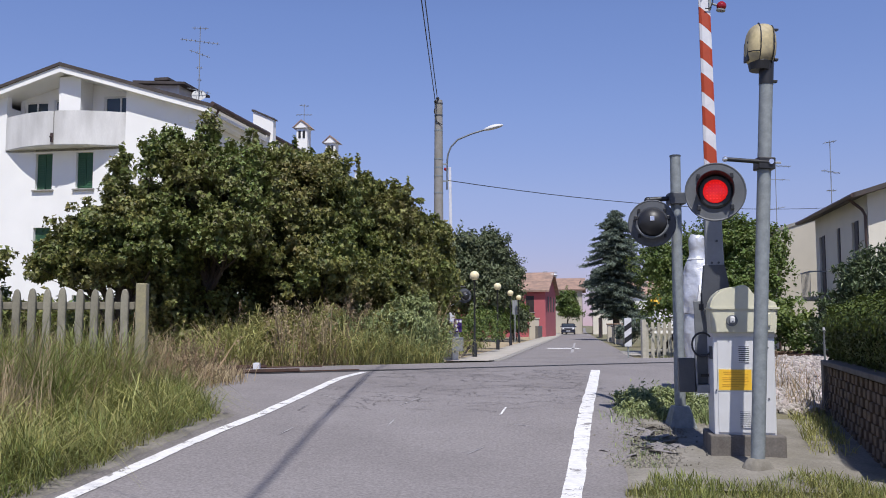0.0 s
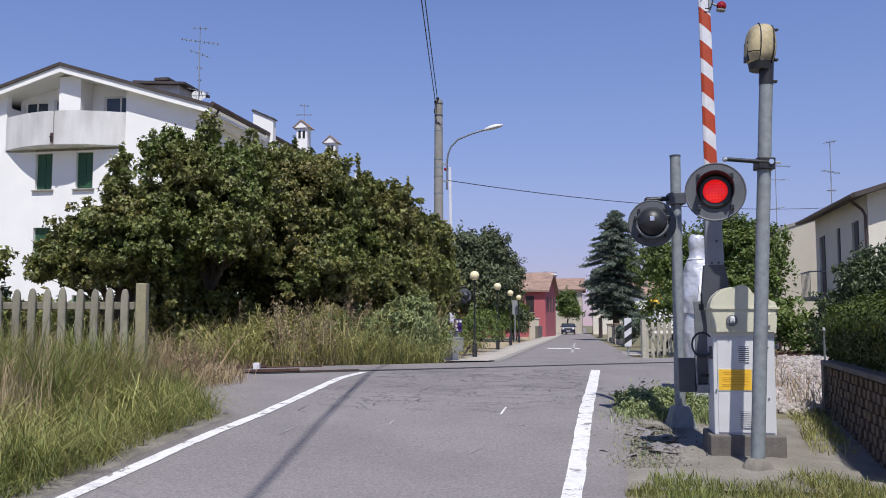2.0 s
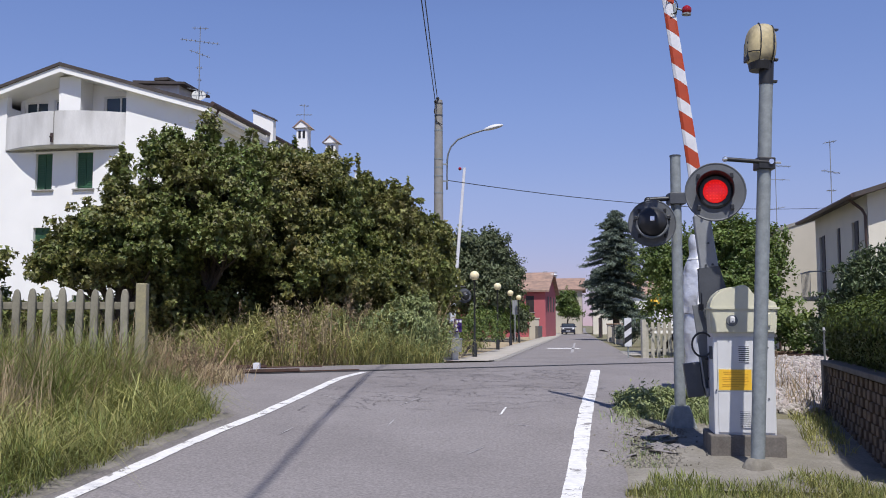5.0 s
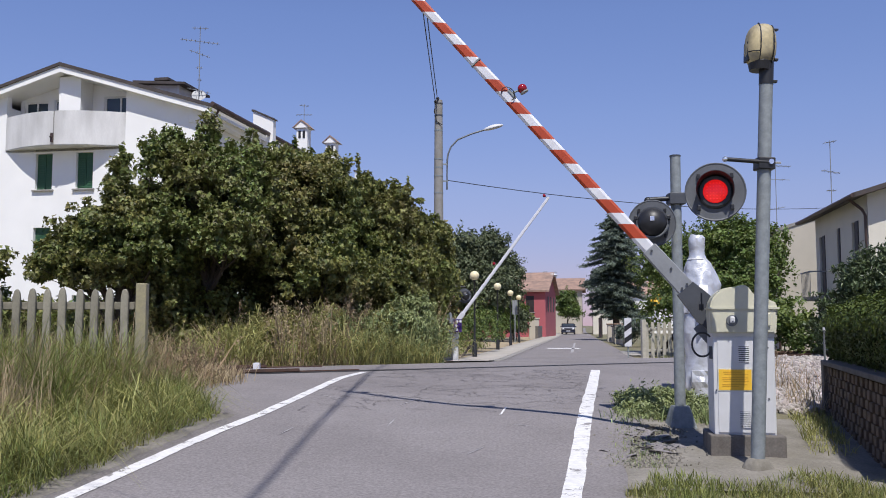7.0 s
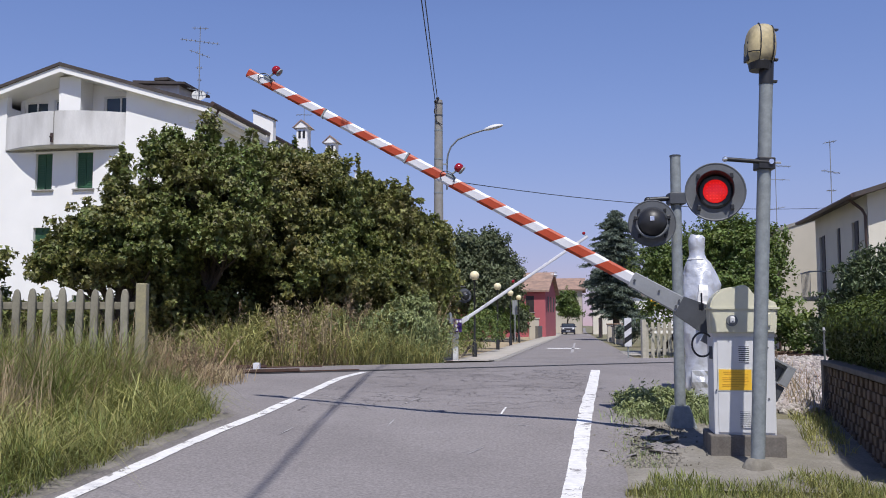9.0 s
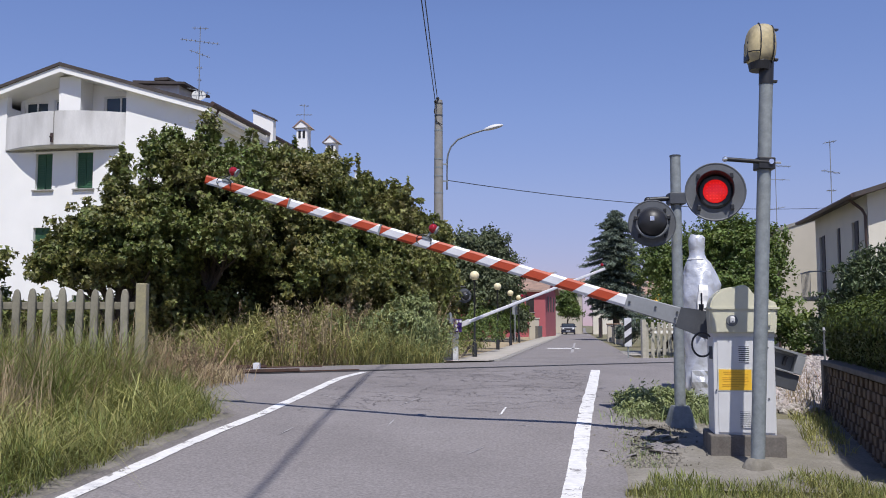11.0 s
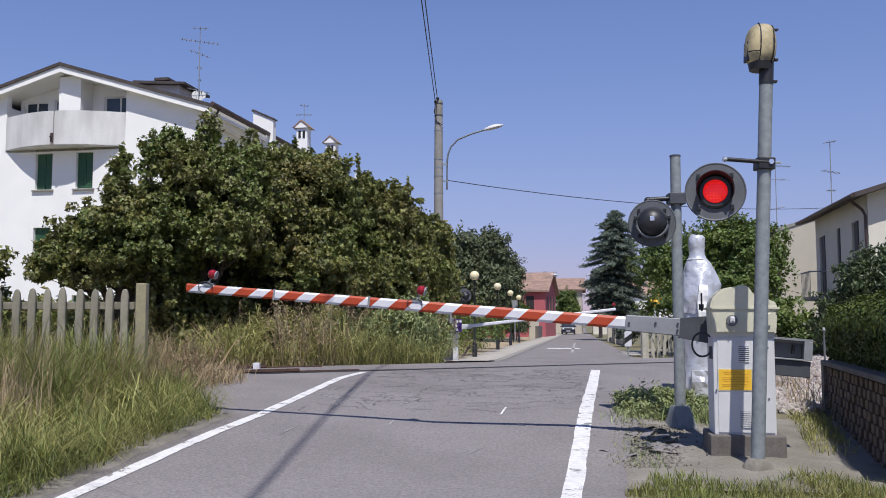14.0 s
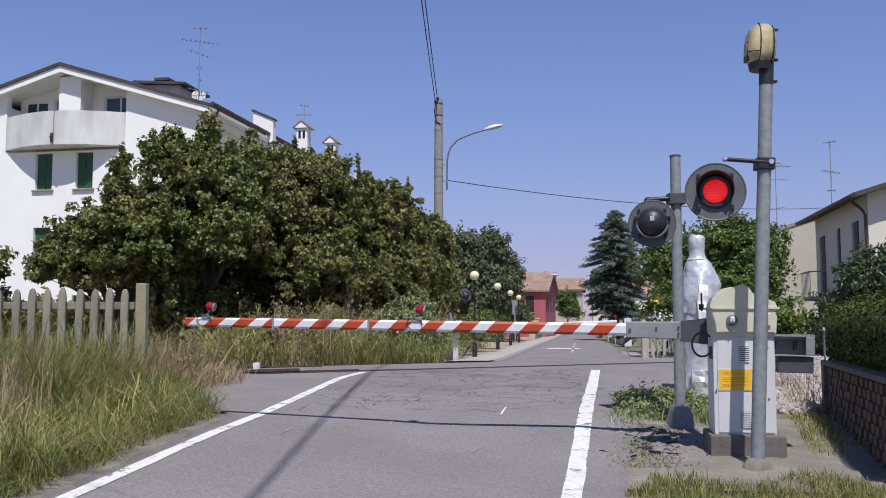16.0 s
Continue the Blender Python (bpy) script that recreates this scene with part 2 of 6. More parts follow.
def lathe(prof, n=24, bm=None, m=None):
    """Turned about z: prof is (radius, z) from the bottom up."""
    b = bmesh.new()
    rings = [[b.verts.new((r * math.cos(6.28318 * i / n), r * math.sin(6.28318 * i / n), z)) for i in range(n)] for r, z in prof]
    for a, c in zip(rings, rings[1:]):
        for i in range(n):
            b.faces.new((a[i], a[(i + 1) % n], c[(i + 1) % n], c[i]))
    b.faces.new(rings[0][::-1])
    b.faces.new(rings[-1])
    if m is not None:
        bmesh.ops.transform(b, matrix=m, verts=b.verts[:])
    return join(bm, b)


def ball(c, r, n=16, bm=None, squash=1.0):
    b = bmesh.new()
    bmesh.ops.create_uvsphere(b, u_segments=n, v_segments=n // 2 + 2, radius=r, matrix=Matrix.Translation(c) @ Matrix.Diagonal((1, 1, squash, 1)))
    return join(bm, b)


def prism(pts, y0, y1, bm=None):
    """The outline pts (x, z), counter-clockwise as seen from -y, made thick from y0 to y1."""
    b = bmesh.new()
    f = [b.verts.new((x, y0, z)) for x, z in pts]
    g = [b.verts.new((x, y1, z)) for x, z in pts]
    b.faces.new(f)
    b.faces.new(g[::-1])
    for i in range(len(pts)):
        j = (i + 1) % len(pts)
        b.faces.new((f[i], g[i], g[j], f[j]))
    bmesh.ops.recalc_face_normals(b, faces=b.faces[:])
    return join(bm, b)


def sweep(pts, r, n=8, bm=None):
    """A bent bar through pts."""
    b = bmesh.new()
    pts = [Vector(p) for p in pts]
    rings = []
    for i, p in enumerate(pts):
        d = (pts[min(i + 1, len(pts) - 1)] - pts[max(i - 1, 0)]).normalized()
        q = d.to_track_quat("Z", "Y")
        rr = r[i] if isinstance(r, (list, tuple)) else r
        rings.append([b.verts.new(p + q @ Vector((rr * math.cos(6.28318 * k / n), rr * math.sin(6.28318 * k / n), 0))) for k in range(n)])
    for a, c in zip(rings, rings[1:]):
        for k in range(n):
            b.faces.new((a[k], a[(k + 1) % n], c[(k + 1) % n], c[k]))
    b.faces.new(rings[0][::-1])
    b.faces.new(rings[-1])
    return join(bm, b)


def wire(p, q, sag, steps=16):
    p, q = Vector(p), Vector(q)
    return [p.lerp(q, i / steps) - Vector((0, 0, sag * 4 * (i / steps) * (1 - i / steps))) for i in range(steps + 1)]


# ---- ground ----
PROFILE = ((-60, -0.5), (-14, -0.12), (-9, 0.24), (-7.4, 0.31), (-6.5, 0.38), (-4.95, 0.53), (-2.2, 0.70), (-1.3, 0.765), (0, 0.78), (1.9, 0.78), (4, 0.66), (8, 0.42), (13, 0.30), (900, 0.30))
PN, PZ = np.array([p[0] for p in PROFILE]), np.array([p[1] for p in PROFILE])


def off_rail(x, y):
    """Distance past the near rail, square to the track."""
    return (x + 2.9) * -0.5 + (y - 13.9) * 0.866


def height(x, y):
    n = off_rail(x, y)
    crown = 0.06 * np.exp(-((x - 2.75) / 0.8) ** 2 - ((y - 7.8) / 0.6) ** 2) + 0.085 * np.clip(x / 1.3, 0, 1) * np.exp(-((y - 9.8) / 2.2) ** 2)
    return crown + (np.interp(n - 0.5, PN, PZ) + np.interp(n, PN, PZ) * 2 + np.interp(n + 0.5, PN, PZ)) / 4


def on_rail(s, n, z=0.0):
    """A point s metres along the near rail, n metres beyond it."""
    return Vector((-2.9 + 0.866 * s - 0.5 * n, 13.9 + 0.5 * s + 0.866 * n, z))


LEFT = ((-40, -10.4), (6.2, -2.69), (8, -2.39), (9.6, -2.16), (10.3, -2.6), (11.5, -3.1), (14.5, -3.3), (17, -3.0), (22, -0.6), (30, 1.75), (86, 10.5), (160, 21.4), (320, 46))
RIGHT = ((-40, -7.2), (8.0, 1.55), (10, 2.1), (11.4, 2.45), (12.6, 3.2), (16, 4.3), (19, 5.2), (24, 6.3), (34, 6.95), (86, 14.1), (160, 24.5), (320, 49))


def edge(table, y):
    return np.interp(y, [t[0] for t in table], [t[1] for t in table])


def fray(name, x, y):
    """Ragged edges of worn asphalt."""
    return 0.05 * noise.noise((x * 2.3, y * 2.3, 0)) + 0.03 * noise.noise((x * 9, y * 9, 4))


def sheet(name, ys, lo, hi, nx, lift, material, skirt=0.0):
    """A strip laid over the ground between lo(y) and hi(y)."""
    v, f = [], []
    for y in ys:
        for i in range(-1, nx + 2):
            x = lo(y) + (hi(y) - lo(y)) * min(max(i, 0), nx) / nx
            out = skirt * ((i > nx) - (i < 0))
            v.append((x + out * 0.3, y, float(height(x, y)) + lift - abs(out)))
    for j in range(len(ys) - 1):
        for i in range(nx + 2):
            a = j * (nx + 3) + i
            if skirt or 0 < i < nx + 1:
                f.append((a, a + 1, a + nx + 4, a + nx + 3))
    me = bpy.data.meshes.new(name)
    me.from_pydata(v, [], f)
    me.materials.append(material)
    for p in me.polygons:
        p.use_smooth = True
    return new(name, me)


YS = list(np.arange(-40, 0, 0.5)) + list(np.arange(0, 24, 0.12)) + list(np.arange(24, 36, 0.4)) + list(np.arange(36, 330, 6))


def ground_sheet():
    xs = list(np.arange(-600, -30, 60)) + list(np.arange(-30, 30, 0.75)) + list(np.arange(30, 601, 57))
    ys = list(np.arange(-300, -6, 21)) + list(np.arange(-6, 40, 0.5)) + list(np.arange(40, 100, 6)) + list(np.arange(100, 901, 80))
    v = [(x, y, float(height(x, y)) - 0.03 + (0.012 * noise.noise((x * 0.6, y * 0.6, 0)) if abs(x) < 30 else 0)) for y in ys for x in xs]
    w = len(xs)
    f = [(j * w + i, j * w + i + 1, j * w + w + i + 1, j * w + w + i) for j in range(len(ys) - 1) for i in range(w - 1)]
    me = bpy.data.meshes.new("ground")
    me.from_pydata(v, [], f)
    me.materials.append(M_SOIL)
    for p in me.polygons:
        p.use_smooth = True
    tagged(new("ground", me), "dry brown soil with patches of thin grass", "ground", kind="structure")


ground_sheet()
tagged(sheet("road", YS, lambda y: edge(LEFT, y) + fray("l", 0, y), lambda y: edge(RIGHT, y) + fray("r", 5, y), 12, 0.0, M_ASPHALT, 0.08), "worn grey asphalt road over the level crossing", "road", kind="structure")


# ---- road markings, track ----
def right_line(y):
    return 0.90 + 0.184 * (y - 6.69)


def left_line(y):
    return float(np.interp(y, (-20, 6.26, 7.73, 9.64, 13.06, 14.3), (-6.85, -2.50, -2.24, -1.885, -1.45, -1.20)))


def wob(y, k):
    return 0.012 * noise.noise((y * 1.7, k, 0)) + 0.006 * noise.noise((y * 9, k, 3))


def marking(name, ys, lo, hi, lift, material, label):
    return tagged(sheet(name, ys, lo, hi, 2, lift, material), label, "road marking", kind="structure")


marking("edge_line", list(np.arange(-20, 15.5, 0.12)), lambda y: right_line(y) - 0.065 + wob(y, 1), lambda y: right_line(y) + 0.085 + wob(y, 2), 0.005, M_LINE, "chipped white painted edge line")
marking("edge_line", list(np.arange(-20, 14.4, 0.12)), lambda y: left_line(y) - 0.06 + wob(y, 5), lambda y: left_line(y) + 0.06 + wob(y, 6), 0.005, M_LINE, "chipped white painted edge line, curving at its end")
marking("centre_mark", list(np.arange(9.95, 10.5, 0.1)), lambda y: 0.62 + 0.18 * (y - 10) - 0.012, lambda y: 0.62 + 0.18 * (y - 10) + 0.012, 0.005, M_LINE, "short white painted tick")
marking("stop_line", list(np.arange(46.5, 48.2, 0.4)), lambda y: 5.3, lambda y: 6.9, 0.005, M_LINE, "worn white stop line")
marking("centre_line", list(np.arange(40, 62, 0.8)), lambda y: 6.2 + 0.147 * (y - 45), lambda y: 6.32 + 0.147 * (y - 45), 0.005, M_WORN, "worn white centre line")


def cracks():
    """Thin wandering cracks in the old asphalt before the rails."""
    rnd = random.Random(4)
    v, f = [], []
    for k in range(330):
        x, y = rnd.uniform(-1.6, 2.2), 9.8 + 5.4 * rnd.random() ** 0.6
        a = rnd.choice((0.0, 0.3, -0.4, 1.5)) + rnd.uniform(-0.4, 0.4)
        n0 = len(v)
        steps = rnd.randint(6, 14)
        for i in range(steps):
            w = 0.0025 + 0.004 * rnd.random()
            for s in (-1, 1):
                px, py = x - s * w * math.sin(a), y + s * w * math.cos(a)
                v.append((px, py, float(height(px, py)) + 0.004))
            b = a + rnd.uniform(-0.9, 0.9)
            x, y = x + 0.06 * math.cos(b), y + 0.06 * math.sin(b)
        f += [(n0 + 2 * i, n0 + 2 * i + 1, n0 + 2 * i + 3, n0 + 2 * i + 2) for i in range(steps - 1)]
    me = bpy.data.meshes.new("asphalt_crack")
    me.from_pydata(v, [], f)
    me.materials.append(M_PATCH)
    tagged(new("asphalt_crack", me), "fine dark cracks in the worn asphalt", "crack", kind="stuff")


cracks()


def scuffs():
    """Pale scratches on the asphalt."""
    for x, y, l, a in ((-0.55, 9.2, 0.5, 0.12), (-0.5, 10.6, 0.7, 0.3), (-1.0, 10.9, 0.8, -0.9), (0.2, 8.1, 0.35, 0.5), (0.9, 9.3, 0.3, -1.1), (-1.5, 8.6, 0.4, 0.2), (0.1, 11.2, 0.9, -1.2)):
        b = bmesh.new()
        row = []
        for i in range(8):
            px, py = x + l * i / 7 * math.sin(a), y + l * i / 7 * math.cos(a)
            w = 0.006 * (1 - abs(i / 3.5 - 1)) + 0.002
            row.append([b.verts.new((px + s * w * math.cos(a), py - s * w * math.sin(a), float(height(px, py)) + 0.005)) for s in (-1, 1)])
        for p, q in zip(row, row[1:]):
            b.faces.new((p[0], p[1], q[1], q[0]))
        tagged(part("scuff_mark", b, M_WORN), "pale scratch in the asphalt", "road marking", kind="structure")


scuffs()


def rail(n):
    bm = None
    for s0, s1, up in ((-40, 0.8, 0.055), (0.8, 1.8, 0.02), (1.8, 10.4, -0.006), (10.4, 70, 0.10)):
        for hw, z0, z1 in ((0.036, up - 0.04, up), (0.010, up - 0.11, up - 0.04), (0.07, up - 0.13, up - 0.11)):
            b = box(s0, s1, -hw, hw, z0, z1)
            bm = join(bm, b) if bm else b
    ob = part("rail", bm, M_RAIL, m=Matrix.Translation(on_rail(0, n, 0.78)) @ pose(0, 0, 0, 0, 0, 30))
    tagged(ob, "rusty steel rail of the single track", "rail", "rails of the track", "structure")


rail(0)
rail(1.5)
tb = sheet("flangeway", list(np.arange(0, 9.1, 0.3)), lambda y: 0, lambda y: 1, 1, 0, M_TAR)
for vtx in tb.data.vertices:
    s, k = vtx.co.y, vtx.co.x
    p = on_rail(s, -0.26 + 0.21 * k, 0)
    vtx.co = (p.x, p.y, float(height(p.x, p.y)) + 0.006)
tagged(tb, "dark rubber gap filler along the rail", "track crossing", kind="structure")


def strip(name, s0, s1, n0, n1, lift, material, label, category):
    ob = sheet(name, list(np.arange(s0, s1, 0.5)), lambda y: 0, lambda y: 1, 4, 0, material)
    for q in ob.data.vertices:
        p = on_rail(q.co.y, n0 + (n1 - n0) * q.co.x, 0)
        q.co = (p.x, p.y, float(height(p.x, p.y)) + lift)
    return tagged(ob, label, category, kind="structure")


def stones(name, spots, label, seed, size=(0.025, 0.06), material=None, flat=0.7):
    """Broken stones: little rough lumps, joined."""
    rnd = random.Random(seed)
    t = bmesh.new()
    bmesh.ops.create_icosphere(t, subdivisions=1, radius=1)
    base = [v.co.copy() for v in t.verts]
    faces = [[v.index for v in fc.verts] for fc in t.faces]
    t.free()
    v, f = [], []
    for x, y, z in spots:
        r = rnd.uniform(*size)
        q = Euler((rnd.random() * 6 * flat, rnd.random() * 6 * flat, rnd.random() * 6)).to_matrix()
        k = len(v)
        sc = Vector((r * rnd.uniform(0.7, 1.4), r * rnd.uniform(0.7, 1.2), r * flat * rnd.uniform(0.7, 1.3)))
        for c in base:
            j = rnd.uniform(0.75, 1.15)
            p = q @ Vector((c.x * sc.x * j, c.y * sc.y * j, c.z * sc.z * j))
            v.append((x + p.x, y + p.y, z + p.z))
        f += [[a + k for a in fc] for fc in faces]
    me = bpy.data.meshes.new(name)
    me.from_pydata(v, [], f)
    me.materials.append(material or M_BALLAST)
    tagged(new(name, me), label, "gravel", kind="stuff")


def ballast():
    rnd = random.Random(7)
    sp = []
    for _ in range(16000):
        p = Vector((rnd.uniform(3.3, 8.2), rnd.uniform(10.9, 21), 0))
        if off_rail(p.x, p.y) > -0.12 or p.x < 3.85 + (p.y - 11) * 0.22:
            continue
        sp.append((p.x, p.y, float(height(p.x, p.y)) - 0.02 + 0.05 * rnd.random()))
    for _ in range(1500):
        p = on_rail(rnd.uniform(-14, -3), rnd.uniform(0.2, 2.4))
        sp.append((p.x, p.y, float(height(p.x, p.y)) - 0.02))
    stones("ballast", sp, "pale brown crushed stone ballast beside the track", 8, (0.03, 0.085))


ballast()


# ---- level crossing barrier, near ----
def arm_profile(h, w):
    """Rounded upright section: (y, z) pairs, h high and w thick."""
    return [(w / 2 * (abs(math.cos(a)) ** 0.6) * math.copysign(1, math.cos(a)), h / 2 * (abs(math.sin(a)) ** 0.6) * math.copysign(1, math.sin(a))) for a in [radians(22.5 + 45 * i / 1.0) for i in range(8)]]


def striped_bar(cuts, h0, h1, w0, w1, slant, first=1, square=()):
    """A tapering bar painted in bands that meet at the cuts; square: cuts at a joint, not slanting."""
    bm = bmesh.new()
    rings = []
    for i, s in enumerate(cuts):
        u = (s - cuts[0]) / (cuts[-1] - cuts[0])
        h, w = h0 + (h1 - h0) * u, w0 + (w1 - w0) * u
        k = 0 if i in (0, len(cuts) - 1) or i in square else slant
        rings.append([bm.verts.new((s - k * z / (h / 2), y, z)) for y, z in arm_profile(h, w)])
    for i, (a, c) in enumerate(zip(rings, rings[1:])):
        for k in range(8):
            fc = bm.faces.new((a[k], a[(k + 1) % 8], c[(k + 1) % 8], c[k]))
            fc.material_index = (i + first) % 2
    bm.faces.new(rings[0][::-1])
    bm.faces.new(rings[-1])
    bmesh.ops.recalc_face_normals(bm, faces=bm.faces[:])
    return bm


PIVOT, TURN = (2.657, 8.537, 1.5815), 180 - 8.76
ARM_SET = Matrix.Translation((0.068, 0, -0.143))        # the bar hangs below its axle
CAB = pose(2.625, 8.15, 0.0, 0, 0, -9)
barrier = thing("level_crossing_barrier", CAB, "half barrier: light grey cabinet, cream hood, red and white arm", "crossing barrier")
BANDS = (0.86, 1.018, 1.201, 1.343, 1.517, 1.665, 1.847, 1.981, 2.164, 2.305, 2.48, 2.639, 2.799, 2.943, 3.11, 3.284, 3.346, 3.419, 3.589, 3.737, 3.897, 4.047, 4.209, 4.31, 4.389, 4.535, 4.7, 4.847, 4.99, 5.163, 5.229)
near_arm = part("arm", striped_bar(BANDS, 0.122, 0.094, 0.07, 0.055, 0.055, 1, (16, 23)), [M_RED, M_WHITE], barrier, "tube painted in slanting red and white bands")


def arm_root():
    bm = prism([(0.893, -0.074), (0.893, 0.074), (0.36, 0.082), (0.36, -0.082)], -0.045, 0.045)
    bmesh.ops.bevel(bm, geom=bm.edges[:], offset=0.008, segments=1, affect="EDGES")
    part("root_sleeve", bm, M_GREY, near_arm, "grey painted steel sleeve")
    bm = prism([(0.40, -0.10), (0.40, 0.085), (0.10, 0.13), (-0.12, 0.10), (-0.12, -0.10), (0.10, -0.13)], -0.052, 0.052)
    part("root_plate", bm, M_DGREY, near_arm, "dark steel plate at the hinge")
    for s, z in ((0.86, 0.0), (0.42, 0.03), (0.42, -0.03), (0.62, 0.02)):
        part("bolt", tube((s, 0.04, z), (s, 0.062, z), 0.011, n=8), M_DGREY, near_arm)
    # counterweight: an open grey frame with a black block below it
    LIFT = Matrix.Translation((0.014, 0, 0.068))
    part("weight_lever", box(-0.70, 0.06, -0.03, 0.0, -0.268, -0.115, 0.006), M_MGREY, near_arm, "grey steel lever plate", m=LIFT)
    bm = box(-0.775, -0.10, 0.004, 0.03, -0.13, -0.085)
    box(-0.775, -0.40, 0.004, 0.10, -0.105, -0.085, bm=bm)
    part("counterweight_frame", bm, M_GREY, near_arm, "grey open steel frame", m=LIFT)
    part("frame_end", box(-0.775, -0.70, -0.03, 0.10, -0.275, -0.107, 0.004), M_GREY, near_arm, "pale grey end plate", m=LIFT)
    part("frame_lip", box(-0.70, -0.40, 0.004, 0.10, -0.282, -0.268, 0.003), M_GREY, near_arm, m=LIFT)
    part("counterweight", box(-0.77, -0.46, -0.05, 0.07, -0.43, -0.284, 0.008), M_DGREY, near_arm, "dark grey iron block", m=LIFT)
    for s in (-0.44, -0.62):
        part("weight_bolt", tube((s, 0.002, -0.16), (s, 0.066, -0.16), 0.014, n=8, bm=box(s - 0.012, s + 0.012, 0.002, 0.05, -0.23, -0.15, 0.003)), M_BLACK, near_arm, m=LIFT)


arm_root()


def arm_lamp(s, parent, r=0.046):
    """A red globe on a short bracket over the bar."""
    part("lamp_bracket", tube((s + 0.01, 0.015, 0.05), (s - 0.025, 0.015, 0.125), 0.010, n=8, bm=box(s - 0.05, s + 0.05, -0.036, 0.040, 0.035, 0.062, 0.004)), M_GALV, parent, "small metal bracket")
    part("lamp_globe", ball((s - 0.03, 0.015, 0.155), r, 20), M_BALL, parent, "dark red glass globe", True)
    part("lamp_ring", lathe([(r * 0.6, -0.006), (r * 0.93, -0.006), (r * 0.93, 0.006), (r * 0.6, 0.006)], 20, m=Matrix.Translation((s - 0.068, 0.010, 0.148)) @ pose(0, 0, 0, 0, 78, 0)), M_GALV, parent, "grey rim")
    pts = [(s + 0.02 - 0.075 * math.sin(a), 0.046, 0.02 + 0.055 * math.cos(a)) for a in [radians(-150 + 20 * i) for i in range(14)]]
    part("lamp_cable", sweep(pts, 0.005, 6), M_BLACK, parent, "thin black cable")


arm_lamp(2.87, near_arm)
arm_lamp(5.0, near_arm)
for s, k in ((4.300, 0.0525), (3.336, 0.0565)):
    part("joint_band", box(s, s + 0.02, -k * 0.62, k * 0.62, -k, k, 0.004), M_GALV, near_arm, "thin metal joint band")


def drive_cabinet():
    cab = barrier
    part("plinth", box(-0.305, 0.328, -0.06, 0.50, 0.2, 0.548, 0.012), M_CONC_D, cab, "stained brown concrete plinth")
    part("body", box(-0.26, 0.26, 0.0, 0.40, 0.546, 1.43, 0.008), M_CAB, cab, "light grey painted steel body")
    out = [(-0.300, 1.425), (0.267, 1.425), (0.282, 1.62), (0.280, 1.66), (0.266, 1.692), (0.215, 1.718), (0.145, 1.738), (0.098, 1.752), (0.066, 1.785), (0.042, 1.820), (0.015, 1.842), (-0.02, 1.846), (-0.05, 1.832), (-0.11, 1.830), (-0.16, 1.822), (-0.205, 1.802), (-0.242, 1.775), (-0.275, 1.738), (-0.296, 1.695), (-0.308, 1.64), (-0.306, 1.58)]
    bm = prism([(0.012 + 0.965 * x, z) for x, z in out], -0.05, 0.24)
    bmesh.ops.bevel(bm, geom=[e for e in bm.edges if abs(e.verts[0].co.y - e.verts[1].co.y) < 0.01], offset=0.014, segments=2, affect="EDGES")
    part("hood", bm, M_CREAM, cab, "cream plastic hood with a stepped crest", False)
    part("hood_rib", prism([(-0.296, 1.634), (0.297, 1.634), (0.299, 1.652), (-0.297, 1.652)], -0.064, 0.255), M_CREAM, cab, "raised rib round the hood")
    lock = part("lock", tube((-0.10, -0.072, 1.535), (-0.10, -0.04, 1.535), 0.046, 0.052, 20), M_MGREY, cab, "round grey lock with a pale turning knob", True)
    part("knob", box(-0.122, -0.078, -0.098, -0.07, 1.515, 1.572, 0.012), M_CAB, lock, "pale turning knob")
    part("keyhole", tube((-0.10, -0.103, 1.528), (-0.10, -0.097, 1.528), 0.007, n=10), M_DGREY, lock)
    part("latch", box(0.195, 0.222, -0.072, -0.045, 1.49, 1.60, 0.006), M_CREAM, cab, "small side latch")
    part("lid_strip", box(-0.262, 0.262, -0.012, 0.01, 1.395, 1.43, 0.004), M_CAB, cab)
    part("door", box(-0.225, 0.245, -0.008, 0.004, 0.565, 1.385, 0.004), M_CAB, cab, "light grey cabinet door")
    for z0 in (1.172, 0.608):
        vent = part("vent", box(-0.045, 0.042, -0.010, -0.006, z0, z0 + 0.14, 0.001), M_DGREY, cab, "louvred vent")
        for i in range(8):
            part("louvre", box(-0.048, 0.045, -0.018, -0.008, z0 + 0.003 + 0.0175 * i, z0 + 0.013 + 0.0175 * i), M_CAB, vent)
    sign = part("sign", box(-0.225, 0.066, -0.0125, -0.009, 0.925, 1.118, 0.001), M_CREAM, cab, "yellow notice plate with a pale border")
    part("sign_face", box(-0.217, 0.058, -0.0145, -0.012, 0.933, 1.110), M_YELLOW, sign, "yellow printed face")
    for x0, x1, z in ((-0.18, -0.02, 1.088), (-0.17, 0.03, 1.070), (-0.19, 0.03, 1.040), (-0.19, 0.01, 1.024), (-0.18, 0.035, 1.008), (-0.19, 0.02, 0.982), (-0.19, -0.05, 0.966)):
        part("text_bar", box(x0, x1, -0.0165, -0.014, z - 0.0035, z + 0.0035), M_OCHRE, sign)
    for x, z in ((0.20, 0.86), (0.20, 1.30), (0.075, 0.575), (-0.24, 0.93)):
        part("rivet", tube((x, -0.016, z), (x, -0.006, z), 0.008, n=8), M_DGREY, cab)
    part("axle", tube((-0.06, 0.20, 1.50), (-0.06, 0.47, 1.50), 0.05, n=16), M_DGREY, cab, "dark steel axle stub")
    pts = [(-0.345 + 0.088 * math.cos(a), 0.04, 1.325 + 0.105 * math.sin(a)) for a in [radians(40 + 14 * i) for i in range(21)]]
